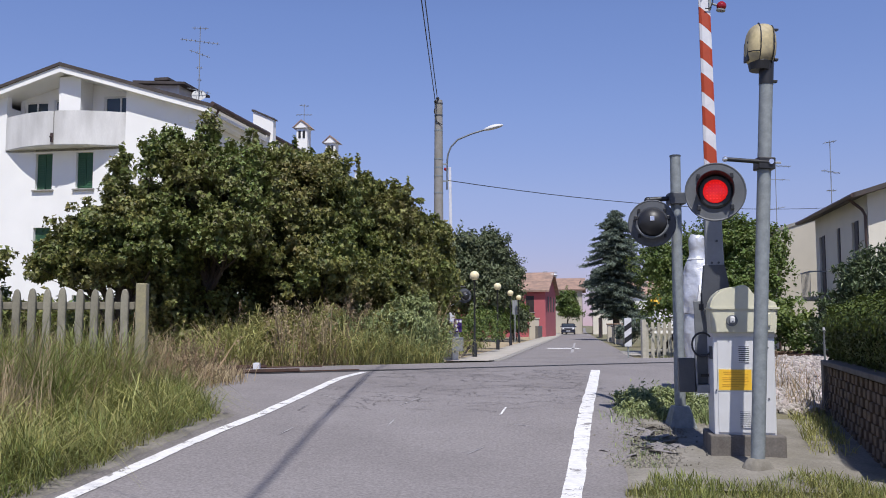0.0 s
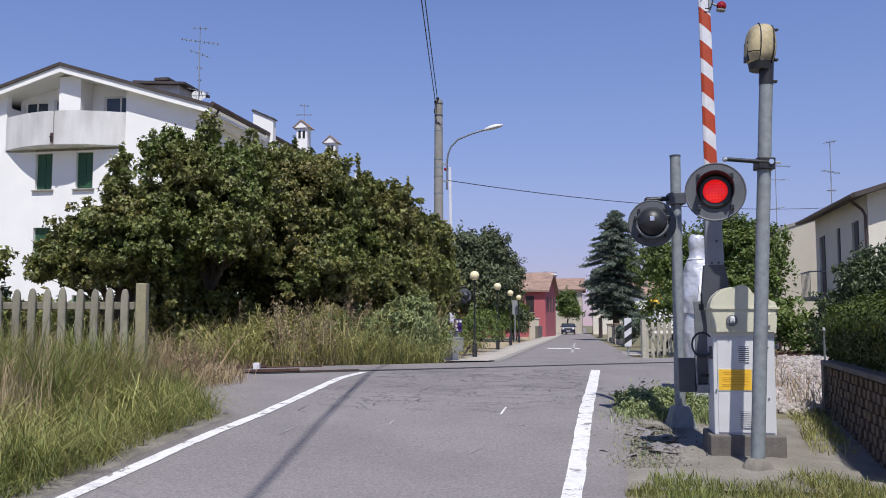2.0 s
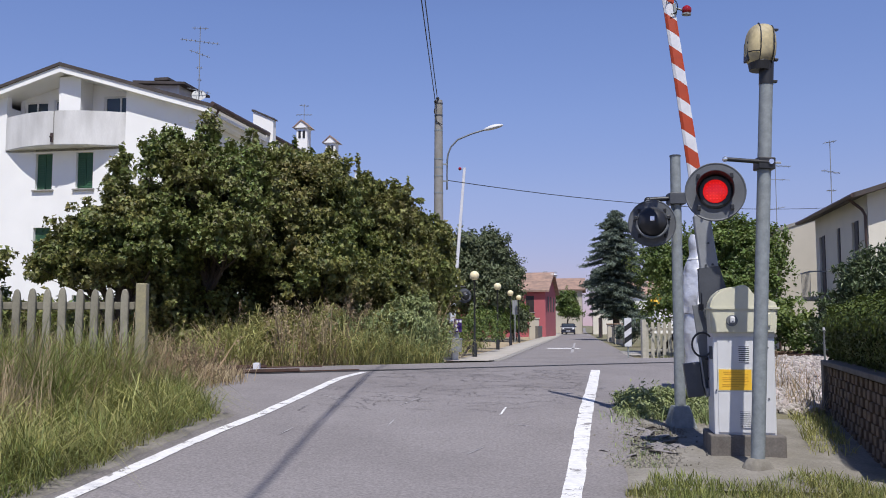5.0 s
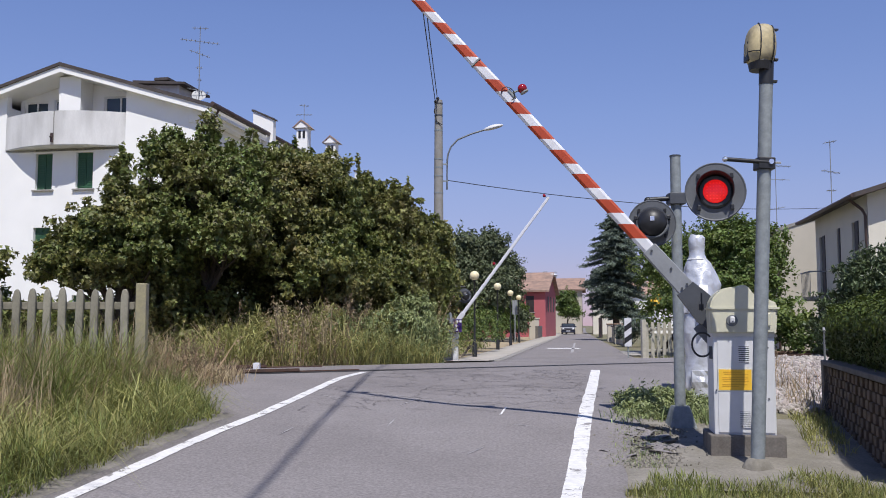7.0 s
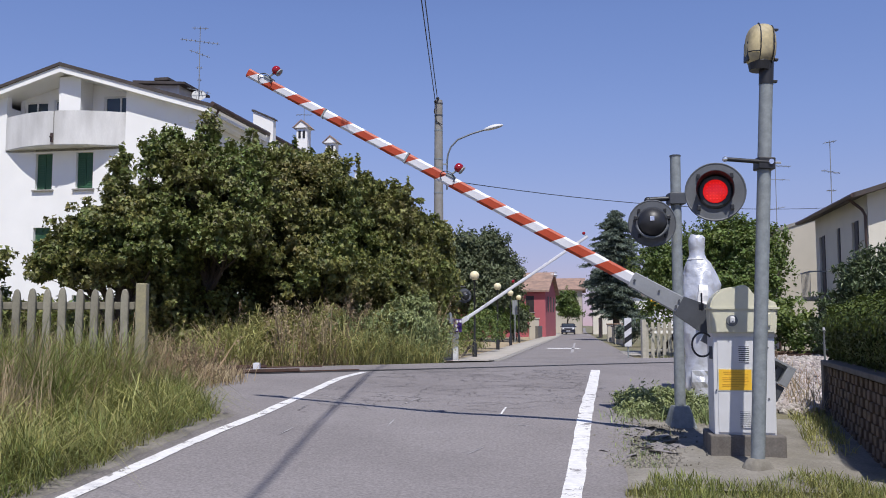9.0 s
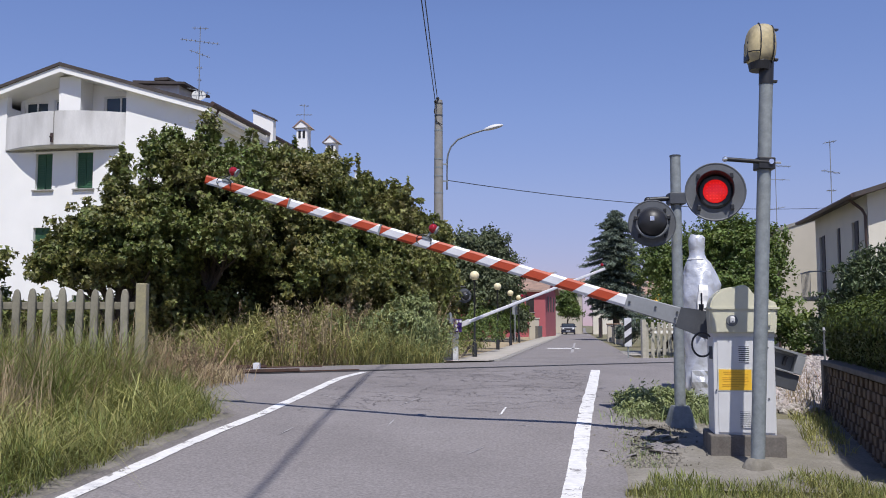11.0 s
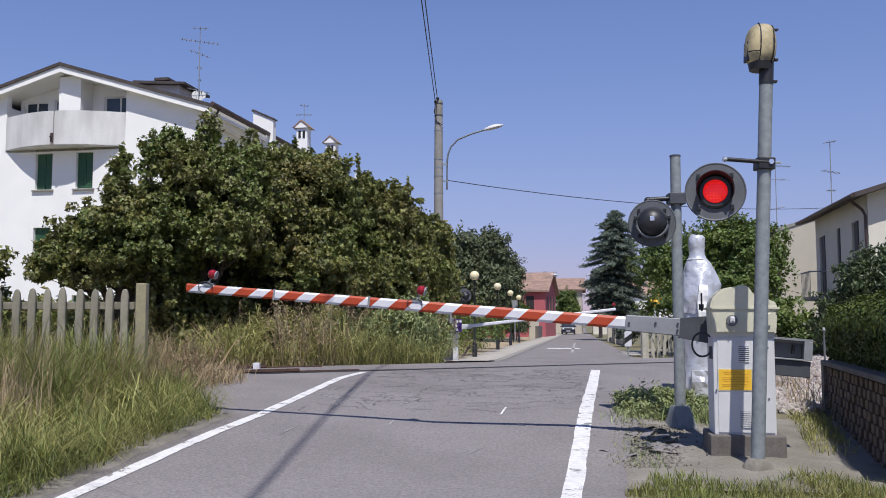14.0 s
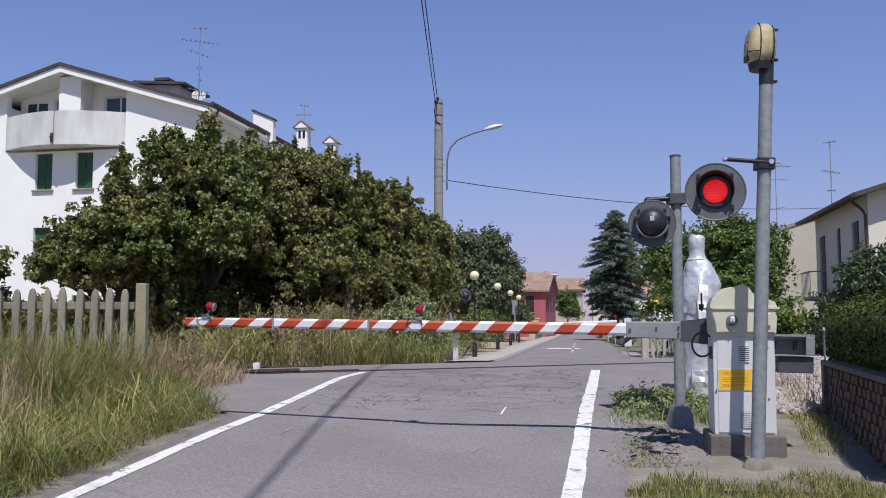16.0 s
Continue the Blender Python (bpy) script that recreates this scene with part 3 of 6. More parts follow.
    part("side_cable", sweep(pts, 0.009), M_BLACK, cab, "black cable hanging in a loop")
    part("cable_gland", box(-0.285, -0.255, 0.03, 0.09, 1.20, 1.31, 0.006), M_DGREY, cab)
    part("side_hook", box(-0.37, -0.33, 0.0, 0.03, 1.63, 1.68, bm=box(-0.352, -0.34, 0.0, 0.03, 1.62, 1.78)), M_BLACK, cab)


drive_cabinet()


def signal_head(m, lit):
    """A round warning signal; its face looks along local -y."""
    s = thing("warning_signal", m, "round grey signal board with a lit red lamp" if lit else "round grey signal board with a dark lamp, unlit", "road signal")
    t = pose(0, 0, 0, 90, 0, 0)
    part("board", lathe([(0.225, -0.012), (0.243, -0.010), (0.245, 0.008), (0.238, 0.014), (0.228, 0.009), (0.10, 0.008)], 48, m=t), M_BOARD, s, "dark grey round board")
    if lit:
        part("lamp_body", lathe([(0.135, -0.16), (0.145, -0.02), (0.14, 0.03), (0.125, 0.038), (0.095, 0.036)], 32, m=t), M_BLACK, s)
        part("lens", lathe([(0.098, 0.036), (0.094, 0.046), (0.06, 0.058), (0.02, 0.064)], 32, m=t), M_SIGRED, s, "glowing red lens", True)
        bm = None
        for i in range(8):
            for j in range(8):
                x, z = -0.09 + 0.0257 * i, -0.09 + 0.0257 * j
                r = math.hypot(x, z)
                if r < 0.086:
                    bm = ball((x, -0.062 + r * 0.14, z), 0.0075, 6, bm=bm)
        part("led_row", bm, M_LED, s, "red light points")
        # sun visor: upper part of a cone
        b = bmesh.new()
        rows = []
        for k in range(2):
            for yy, rr in ((-0.02, 0.138 + 0.004 * k), (-0.16, 0.148 + 0.004 * k)):
                rows.append([b.verts.new((rr * math.sin(a), yy if abs(a) < 1.3 else yy * 0.72 - 0.006, rr * math.cos(a))) for a in [radians(-118 + 236 * i / 28) for i in range(29)]])
        for p, q in ((rows[0], rows[1]), (rows[3], rows[2]), (rows[1], rows[3])):
            for i in range(28):
                b.faces.new((p[i], p[i + 1], q[i + 1], q[i]))
        bmesh.ops.recalc_face_normals(b, faces=b.faces[:])
        part("visor", b, M_BLACK, s, "black sun visor", True)
    else:
        part("lamp_body", lathe([(0.15, -0.02), (0.155, 0.05), (0.15, 0.10), (0.125, 0.15), (0.08, 0.185), (0.03, 0.20)], 32, m=t), M_BLACK, s, "black domed lamp housing", True)
        part("housing_rim", lathe([(0.145, 0.085), (0.162, 0.085), (0.162, 0.105), (0.145, 0.105)], 32, m=t), M_DGREY, s)
        brim = [(0.158 * math.sin(a), -0.125, 0.158 * math.cos(a)) for a in [radians(100 + 8 * i) for i in range(21)]]
        part("brim", sweep(brim, 0.013, 6), M_MGREY, s, "grey rim of the sun visor")
        for sx in (-1, 1):
            part("hinge", box(sx * 0.165 - 0.02, sx * 0.165 + 0.02, -0.11, -0.02, 0.03, 0.07, 0.005), M_BLACK, s)
        part("tab", box(-0.022, 0.022, -0.208, -0.18, 0.005, 0.055, 0.004), M_CHROME, s, "small shiny plate")
    for k in range(4):
        a = radians(45 + 90 * k)
        part("clamp", box(-0.014, 0.014, -0.035, -0.01, -0.02, 0.02, 0.003), M_BLACK, s, m=pose(0.185 * math.cos(a), 0, 0.185 * math.sin(a)))
    return s


def signal_mast():
    p = thing("signal_mast", pose(2.555, 7.65, 0.40, 0, 2.85, 0), "galvanised steel mast with a side bracket and a concrete foot", "mast")
    part("pole", tube((0, 0, -0.1), (0, 0, 3.13), 0.057, 0.055, 20), M_GALV, p, "galvanised round pole", True)
    part("pole_neck", tube((0, 0, 3.11), (0, 0, 3.30), 0.059, 0.059, 20), M_BLACK, p, "black neck sleeve", True)
    part("neck_pin", box(0.05, 0.09, -0.02, 0.02, 3.13, 3.15, 0.004), M_BLACK, p)
    clamp = part("clamp", box(-0.07, 0.07, -0.075, 0.075, 2.385, 2.485, 0.008), M_BLACK, p, "black bolted clamp")
    part("clamp_bolt", tube((0.06, -0.05, 2.445), (0.12, -0.05, 2.445), 0.010, n=8, bm=tube((0.03, -0.07, 2.445), (0.03, -0.09, 2.445), 0.022, n=8)), M_CHROME, clamp)
    part("side_arm", tube((-0.345, -0.06, 2.45), (0.05, -0.06, 2.44), 0.018, n=12), M_BLACK, p, "black side tube", True)
    part("arm_tip", ball((-0.345, -0.06, 2.45), 0.024, 10), M_CHROME, p, "bright round end", True)
    bm = lathe([(0.15, -0.12), (0.13, -0.06), (0.11, -0.03), (0.09, 0.0), (0.07, 0.015), (0.057, 0.02)], 28)
    for v in bm.verts:
        k = 1 + 0.35 * noise.noise((v.co.x * 9, v.co.y * 9, 4)) * min(1, max(0, (math.hypot(v.co.x, v.co.y) - 0.06) / 0.08))
        v.co = (v.co.x * k, v.co.y * k, v.co.z)
    part("foot", bm, M_DIRT, p, "splashed pale mortar mound", True)
    return p


signal_mast()
signal_head(pose(2.236, 7.56, 2.585, -3, 0, -16.5), True)


def bell():
    """Yellowed plastic warning bell with ribs, on top of the mast."""
    b = thing("warning_bell", pose(2.662, 7.65, 3.665, 0, 2.85, 0), "yellowed plastic warning bell with black seams on the mast", "warning bell")
    bm = bmesh.new()
    bmesh.ops.create_uvsphere(bm, u_segments=28, v_segments=20, radius=1)
    for v in bm.verts:
        c = v.co
        x = math.copysign(abs(c.x) ** 0.75, c.x)
        z = math.copysign(abs(c.z) ** 0.62, c.z)
        v.co = (x * 0.128 * (1 - 0.12 * max(0, z)), c.y * 0.125, 0.175 + z * 0.185 + 0.03 * x * 0.3)
    part("shell", bm, M_YCREAM, b, "yellowed plastic shell", True)
    for x, r in ((-0.035, 0.186), (0.075, 0.168)):
        pts = [(x, -0.131 * math.cos(a) ** 0.75 * (1 - 0.06 * abs(math.sin(a))), 0.175 + r * math.sin(a)) for a in [radians(-80 + 10 * i) for i in range(17)]]
        part("seam", sweep(pts, 0.0055, 6), M_BLACK, b, "dark seam")
    part("seam", sweep([(-0.12, -0.06, 0.10), (-0.09, -0.105, 0.098), (-0.04, -0.129, 0.095)], 0.005, 6), M_BLACK, b, "dark seam")
    part("sound_slot", box(-0.122, -0.100, -0.05, 0.06, 0.03, 0.20, 0.010), M_BLACK, b, "dark sound opening")
    part("base_ring", lathe([(0.075, -0.04), (0.085, -0.04), (0.10, 0.03), (0.09, 0.05)], 20), M_BLACK, b, "black lower collar")
    part("hinge_pin", box(0.115, 0.15, -0.02, 0.02, 0.05, 0.07, 0.004), M_BLACK, b)
    part("hinge_pin", box(0.11, 0.145, -0.02, 0.02, 0.31, 0.325, 0.003), M_BLACK, b)


bell()


def far_post():
    p = thing("signal_post", pose(2.44, 9.65, 0.36), "galvanised signal post on a flared steel foot", "signal post")
    part("pole", tube((0, 0, 0.2), (0, 0, 2.9), 0.056, 0.054, 20), M_GALV, p, "galvanised round pole", True)
    part("pole_cap", tube((0, 0, 2.9), (0, 0, 2.915), 0.058, n=20), M_DGREY, p)
    bm = bmesh.new()
    q = [(0.155, 0.02), (0.15, 0.045), (0.09, 0.27), (0.075, 0.31)]
    rings = [[bm.verts.new((sx * r, sy * r, z)) for sx, sy in ((-1, -1), (1, -1), (1, 1), (-1, 1))] for r, z in q]
    for a, c in zip(rings, rings[1:]):
        for i in range(4):
            bm.faces.new((a[i], a[(i + 1) % 4], c[(i + 1) % 4], c[i]))
    bm.faces.new(rings[-1])
    bm.faces.new(rings[0][::-1])
    part("flared_foot", bm, M_GALV, p, "grey flared steel foot")
    for sx in (-1, 1):
        for sy in (-1, 1):
            part("foot_bolt", tube((0.13 * sx, 0.13 * sy, 0.02), (0.13 * sx, 0.13 * sy, 0.06), 0.014, n=8), M_DGREY, p)
    part("foot_plate", box(-0.17, 0.17, -0.17, 0.17, -0.04, 0.025, 0.006), M_BLACK, p)
    part("clamp", box(-0.085, 0.085, -0.085, 0.085, 2.39, 2.51, 0.008), M_DGREY, p, "square clamp")
    part("side_arm", tube((-0.30, -0.02, 2.44), (-0.05, -0.02, 2.455), 0.026, n=12, bm=ball((-0.30, -0.02, 2.43), 0.04, 10)), M_BLACK, p, "short black side tube", True)


far_post()
signal_head(pose(2.165, 9.56, 2.545, 0, 0, -12), False)


def foil_thing():
    """A signal wrapped up in foil."""
    w = thing("wrapped_signal", pose(3.43, 12.5, 0.40), "disused signal wrapped in crumpled silver foil", "wrapped signal")
    prof = [(0.19, 0.0), (0.20, 0.4), (0.195, 0.8), (0.205, 1.1), (0.20, 1.24), (0.235, 1.255), (0.245, 1.45), (0.24, 1.62), (0.215, 1.76), (0.165, 1.90), (0.115, 1.985), (0.098, 2.05), (0.11, 2.18), (0.108, 2.27), (0.075, 2.31)]
    dense = []
    for (r0, z0), (r1, z1) in zip(prof, prof[1:]):
        k = max(1, round((z1 - z0) / 0.06))
        dense += [(r0 + (r1 - r0) * i / k, z0 + (z1 - z0) * i / k) for i in range(k)]
    bm = lathe(dense + [prof[-1]], 30)
    for v in bm.verts:
        q = v.co
        k = 1 + 0.16 * noise.noise((q.x * 5, q.y * 5, q.z * 2.5)) + 0.15 * noise.noise((q.x * 15, q.y * 15, q.z * 5))
        lean = 0.045 * max(0.0, 1 - abs(q.z - 1.62) / 0.3)
        v.co = (q.x * k + lean, q.y * k, q.z + 0.03 * noise.noise((q.x * 12, q.y * 12, q.z * 9)))
    bmesh.ops.triangulate(bm, faces=bm.faces[:])
    part("foil", bm, M_FOIL, w, "crumpled silver foil and clear plastic", True)
    part("strap", lathe([(0.10, 1.965), (0.135, 1.97), (0.13, 1.985), (0.10, 1.99)], 24), M_CAB, w)
    bm = box(-0.075, 0.045, -0.29, -0.255, 1.05, 1.62)
    bmesh.ops.subdivide_edges(bm, edges=bm.edges[:], cuts=7, use_grid_fill=True)
    for v in bm.verts:
        v.co.x += 0.03 * noise.noise((v.co.x * 8, 3, v.co.z * 4))
        v.co.y += 0.05 * noise.noise((v.co.x * 10, 7, v.co.z * 5))
    part("loose_strip", bm, M_STUCCO, w, "white plastic strip hanging down the front")
    bm = box(-0.17, 0.16, -0.25, -0.19, 0.06, 0.50)
    bmesh.ops.subdivide_edges(bm, edges=bm.edges[:], cuts=5, use_grid_fill=True)
    for v in bm.verts:
        v.co.y += 0.07 * noise.noise((v.co.x * 9, 2, v.co.z * 7))
    part("lower_wrap", bm, M_FOIL, w, "loose lower wrapping")


foil_thing()


# ---- level crossing barrier, far ----
FAR_PIVOT, FAR_TURN = (0.30, 30.4, 1.387), -8.34
FARCAB = pose(0.42, 30.6, 0.28, 0, 0, -8)
farp = thing("level_crossing_barrier", FARCAB, "pale half barrier of the far side, seen from behind", "crossing barrier")
far_arm = part("arm", striped_bar((0.5, 5.3), 0.115, 0.09, 0.07, 0.055, 0.0), [M_WHITE, M_WHITE], farp, "pale grey tube")
part("root_sleeve", box(-0.15, 0.62, -0.05, 0.05, -0.08, 0.08, 0.01), M_CAB, far_arm)
part("hub", tube((0, -0.09, 0), (0, 0.09, 0), 0.16, n=16), M_BLACK, far_arm, "black hub")
part("counterweight", box(-0.75, -0.3, -0.10, 0.06, -0.36, 0.0, 0.02, bm=box(-0.8, -0.1, -0.03, 0.03, -0.1, -0.04)), M_GREY, far_arm, "grey iron block")
for s, z in ((0.06, 0.10), (0.0, -0.02), (-0.12, 0.03), (0.22, 0.02)):
    part("bolt", ball((s, -0.10, z), 0.045, 8), M_CHROME, far_arm, "shiny bolt head")
for s in (2.5, 5.25):
    part("lamp_bracket", tube((s, 0, 0.04), (s, 0, 0.12), 0.012, n=8), M_GALV, far_arm)
    part("lamp_globe", ball((s, 0, 0.15), 0.055, 12), M_BALL, far_arm, "dark red glass globe", True)
part("post", box(-0.08, 0.08, -0.08, 0.08, -0.1, 0.98, 0.01), M_CAB, farp, "white square post")
part("drive_box", box(-0.55, -0.15, 0.2, 0.6, -0.1, 1.45, 0.02), M_GREY, farp, "grey steel box")
part("cap", box(-0.12, 0.12, -0.1, 0.1, 0.98, 1.02, 0.005), M_GREY, farp)
# added plate: violet paints the glints' colour fringe, white discs the glints
plate = part("marker_plate", box(-0.02, 0.24, -0.36, -0.33, 0.98, 1.40, 0.01, bm=box(0.06, 0.10, -0.34, 0.0, 1.0, 1.05)), M_GLINT_FRINGE, farp, "dark violet plate painting the fringe round bright glints")
for x, z in ((0.09, 1.32), (0.20, 1.33), (0.06, 1.19), (0.08, 1.06)):
    part("painted_glint", tube((x, -0.375, z), (x, -0.355, z), 0.042, n=12), M_WHITE, plate, "white disc painting a glint")
sp = thing("signal_post", pose(0.25, 31.3, 0.28), "slim grey post carrying a warning signal", "signal post")
part("pole", tube((0, 0, -0.1), (0, 0, 2.6), 0.055, n=12), M_GALV, sp, "", True)
part("side_arm", tube((0, 0, 2.5), (0.5, 0, 2.5), 0.025, n=8), M_BLACK, sp)
signal_head(pose(0.72, 31.25, 2.47, 0, 0, 20), False)


# ---- masts, lamps, wires ----
def concrete_pole():
    p = thing("utility_pole", pose(-0.13, 27, 0.45), "tapered grey concrete utility pole with steel bands", "utility pole")
    part("shaft", tube((0, 0, -0.2), (0, 0, 7.66), 0.165, 0.115, 16), M_CONC, p, "ringed concrete shaft", True)
    for z in (7.55, 7.2, 6.75, 5.9, 5.65, 5.4, 4.9):
        r = 0.165 - 0.05 * z / 7.66 + 0.006
        part("steel_band", tube((0, 0, z - 0.02), (0, 0, z + 0.02), r, n=16), M_GALV if z < 7 else M_DGREY, p)
    part("insulator", ball((-0.09, -0.06, 7.60), 0.05, 8, bm=ball((-0.03, -0.06, 7.70), 0.05, 8)), M_BLACK, p)
    part("drop_cable", sweep([(0.02, -0.12, 7.7), (-0.1, -0.14, 7.5), (-0.13, -0.12, 7.3), (-0.05, -0.14, 7.0), (0.1, -0.13, 6.9)], 0.014, 6), M_WIRE, p)
    arm = part("lamp_arm", sweep([(0.25, 0, 5.0), (0.25, 0, 5.8), (0.27, 0, 6.02), (0.36, 0, 6.26), (0.56, 0, 6.48), (0.95, 0, 6.65), (1.4, 0, 6.79)], 0.026, 8), M_MGREY, p, "curved grey steel tube", True)
    for z in (5.25, 5.75):
        part("bracket", box(0.0, 0.27, -0.02, 0.02, z - 0.02, z + 0.02), M_GALV, arm)
    bm = ball((0, 0, 0), 1, 14)
    for v in bm.verts:
        v.co = Vector((v.co.x * 0.30, v.co.y * 0.13, v.co.z * (0.09 if v.co.z > 0 else 0.05)))
    part("lamp_head", bm, M_CAB, p, "pale street lamp head", True, m=pose(1.62, 0, 6.84, 0, -15, 0))


concrete_pole()


def cable(name, pts, r, label):
    tagged(part(name, sweep(pts, r, 6), M_WIRE), label, "cable")


cable("overhead_wire", wire((-0.225, 26.95, 8.04), (-1.31, -22, 8.3), 0.33), 0.0115, "black overhead wire from the concrete pole")
cable("overhead_wire", wire((-0.165, 26.95, 8.14), (-1.26, -22, 8.4), 0.30), 0.0115, "black overhead wire from the concrete pole")
cable("overhead_wire", wire((0.15, 27, 5.72), (17.5, 41, 6.7), 0.36), 0.012, "thin dark service cable strung across the street")


def globe_lamp(x, y):
    g = thing("globe_lamp", pose(x, y, 0.28), "black street lamp post with an opal white globe", "street lamp", "globe lamps along the path")
    part("post", lathe([(0.09, -0.05), (0.09, 0.5), (0.05, 0.6), (0.035, 1.0), (0.032, 2.82), (0.06, 2.86), (0.06, 2.9)], 12), M_BLACK, g, "black iron post", True)
    part("base_stone", box(-0.16, 0.16, -0.16, 0.16, -0.1, 0.03, 0.02), M_PAVE, g)
    part("globe", ball((0, 0, 3.02), 0.175, 20), M_GLOBE, g, "opal white globe", True)
    return g


g0 = globe_lamp(1.16, 34.2)
for x, y in ((2.58, 43.9), (3.86, 53.2), (5.05, 62.0)):
    copy_thing(g0, pose(x, y, 0.28))


def arm_lamp_far():
    p = thing("street_lamp", pose(9.85, 95, 0.3), "tall grey street lamp with a curved arm", "street lamp")
    part("pole", sweep([(-1.1, 0, -0.1), (-1.1, 0, 5.2), (-0.9, 0, 5.7), (0.0, 0, 5.95), (0.9, 0, 6.15)], 0.07, 8), M_GALV, p, "", True)
    part("lamp_head", ball((1.35, 0, 6.25), 0.5, 12, squash=0.35), M_CAB, p, "white lamp head", True)


arm_lamp_far()


def plain_sign():
    p = thing("road_sign", pose(4.83, 62.5, 0.28), "grey back of a road sign on a steel post", "road sign")
    part("post", tube((0, 0, -0.1), (0, 0, 2.9), 0.04, n=10), M_GALV, p)
    part("plate", box(-0.17, 0.17, -0.03, -0.01, 1.9, 2.85, 0.005), M_GREY, p, "grey metal plate")


plain_sign()


# ---- fences ----
def picket_mesh(h, w, d):
    bm = prism([(-w / 2, 0), (w / 2, 0), (w / 2, h - 0.10), (w * 0.36, h - 0.035), (w * 0.15, h), (-w * 0.15, h), (-w * 0.36, h - 0.035), (-w / 2, h - 0.10)], -d / 2, d / 2)
    bmesh.ops.bevel(bm, geom=bm.edges[:], offset=0.008, segments=1, affect="EDGES")
    return bm


def picket_fence(m, n, pitch, h, first, label, rails, w=0.105, mtl=None):
    mtl = mtl or M_FENCE
    fe = thing("picket_fence", m, label, "fence")
    one = part("picket", picket_mesh(h, w, 0.05), mtl, fe)
    rnd = random.Random(3)
    for i in range(n):
        q = one if i == 0 else new("picket", one.data)
        q.parent = fe
        q.matrix_basis = pose(first + pitch * i, -0.045, rnd.uniform(-0.012, 0.012), 0, rnd.uniform(-1.2, 1.2), rnd.uniform(-3, 3))
    for z in rails:
        part("fence_rail", box(min(first, first + pitch * n) - 0.1, max(first, first + pitch * n) + 0.1, 0.0, 0.07, z - 0.045, z + 0.045, 0.008), mtl, fe)
    return fe


near_fence = picket_fence(pose(-3.51, 10.85, 0.62), 27, -0.181, 1.30, -0.19, "weathered concrete picket fence beside the track", (1.10, 0.35), 0.088)
part("end_post", box(-0.062, 0.062, -0.062, 0.062, -0.05, 1.36, 0.012), M_LICHEN, near_fence, "square concrete end post")
far_fence = picket_fence(pose(6.66, 31.0, 0.25, 0, 0, 14), 11, 0.21, 1.34, 0.1, "pale concrete picket fence at the far side of the track", (1.1, 0.4), 0.12, M_FENCE_P)
part("end_post", box(-0.07, 0.07, -0.07, 0.07, -0.05, 1.42, 0.012), M_FENCE_P, far_fence)


def chevron_board():
    c = thing("marker_board", pose(6.55, 33, 0.28, 0, 0, -10), "black and white slanted marker board on a post", "marker board")
    part("post", tube((0, 0.05, -0.1), (0, 0.05, 1.5), 0.03, n=10), M_GALV, c)
    part("board", box(-0.125, 0.125, -0.015, 0.015, 0.45, 1.45, 0.004), M_WHITE, c, "white board")
    for k in range(2):
        z = 0.62 + 0.42 * k
        part("black_stripe", prism([(-0.124, z - 0.08), (0.124, z + 0.10), (0.124, z + 0.30), (-0.124, z + 0.12)], -0.019, -0.0155), M_BLACK, c, "black slanted stripe")


chevron_board()
km = part("marker_stone", box(-0.05, 0.05, -0.05, 0.05, -0.1, 0.09, 0.01), M_WHITE, m=Matrix.Translation((-2.85, 14.3, 0.83)))
tagged(km, "small white painted marker stone beside the rail", "marker stone")


# ---- hedge wall ----
HEDGE = pose(4.50, 11.0, 0.0, 0, 0, -15)        # local -y runs towards the near end along the wall


def garden_wall():
    w = tagged(new("wall_garden"), "low wall of brown lattice blocks under a hedge", "garden wall", kind="structure")
    w.matrix_basis = HEDGE
    # near-black backing paints the shade seen in the lattice gaps
    part("backing", box(0.07, 0.34, -4.2, 0.0, 0.0, 1.03), M_SHADE_CORE, w)
    part("coping", box(-0.05, 0.38, -4.2, 0.03, 1.03, 1.085, 0.01), M_CONC_D, w, "weathered coping")
    part("end_pier", box(-0.03, 0.36, -0.02, 0.16, 0.1, 1.03, 0.01), M_CONC_D, w)
    b = box(0.018, 0.085, -0.07, 0.07, 0, 0.086, 0.006, seg=1)
    first = part("block", b, M_BROWN, w)
    k = 0
    for row in range(9):
        for i in range(16):
            q = first if k == 0 else new("block", first.data)
            q.parent = w
            q.matrix_basis = pose(-0.01 + 0.012 * ((i * 7 + row * 3) % 5) / 5, -0.09 - 0.245 * i - (0.122 if row % 2 else 0), 0.16 + 0.095 * row)
            k += 1


garden_wall()
gp = thing("fence_stake", pose(4.66, 11.4, 0.3), "thin grey metal stake with a white cap", "stake")
part("stake", tube((0, 0, 0), (0, 0, 1.13), 0.014, n=8), M_MGREY, gp)
part("cap", tube((0, 0, 1.13), (0, 0, 1.17), 0.018, n=8), M_WHITE, gp, "white cap")


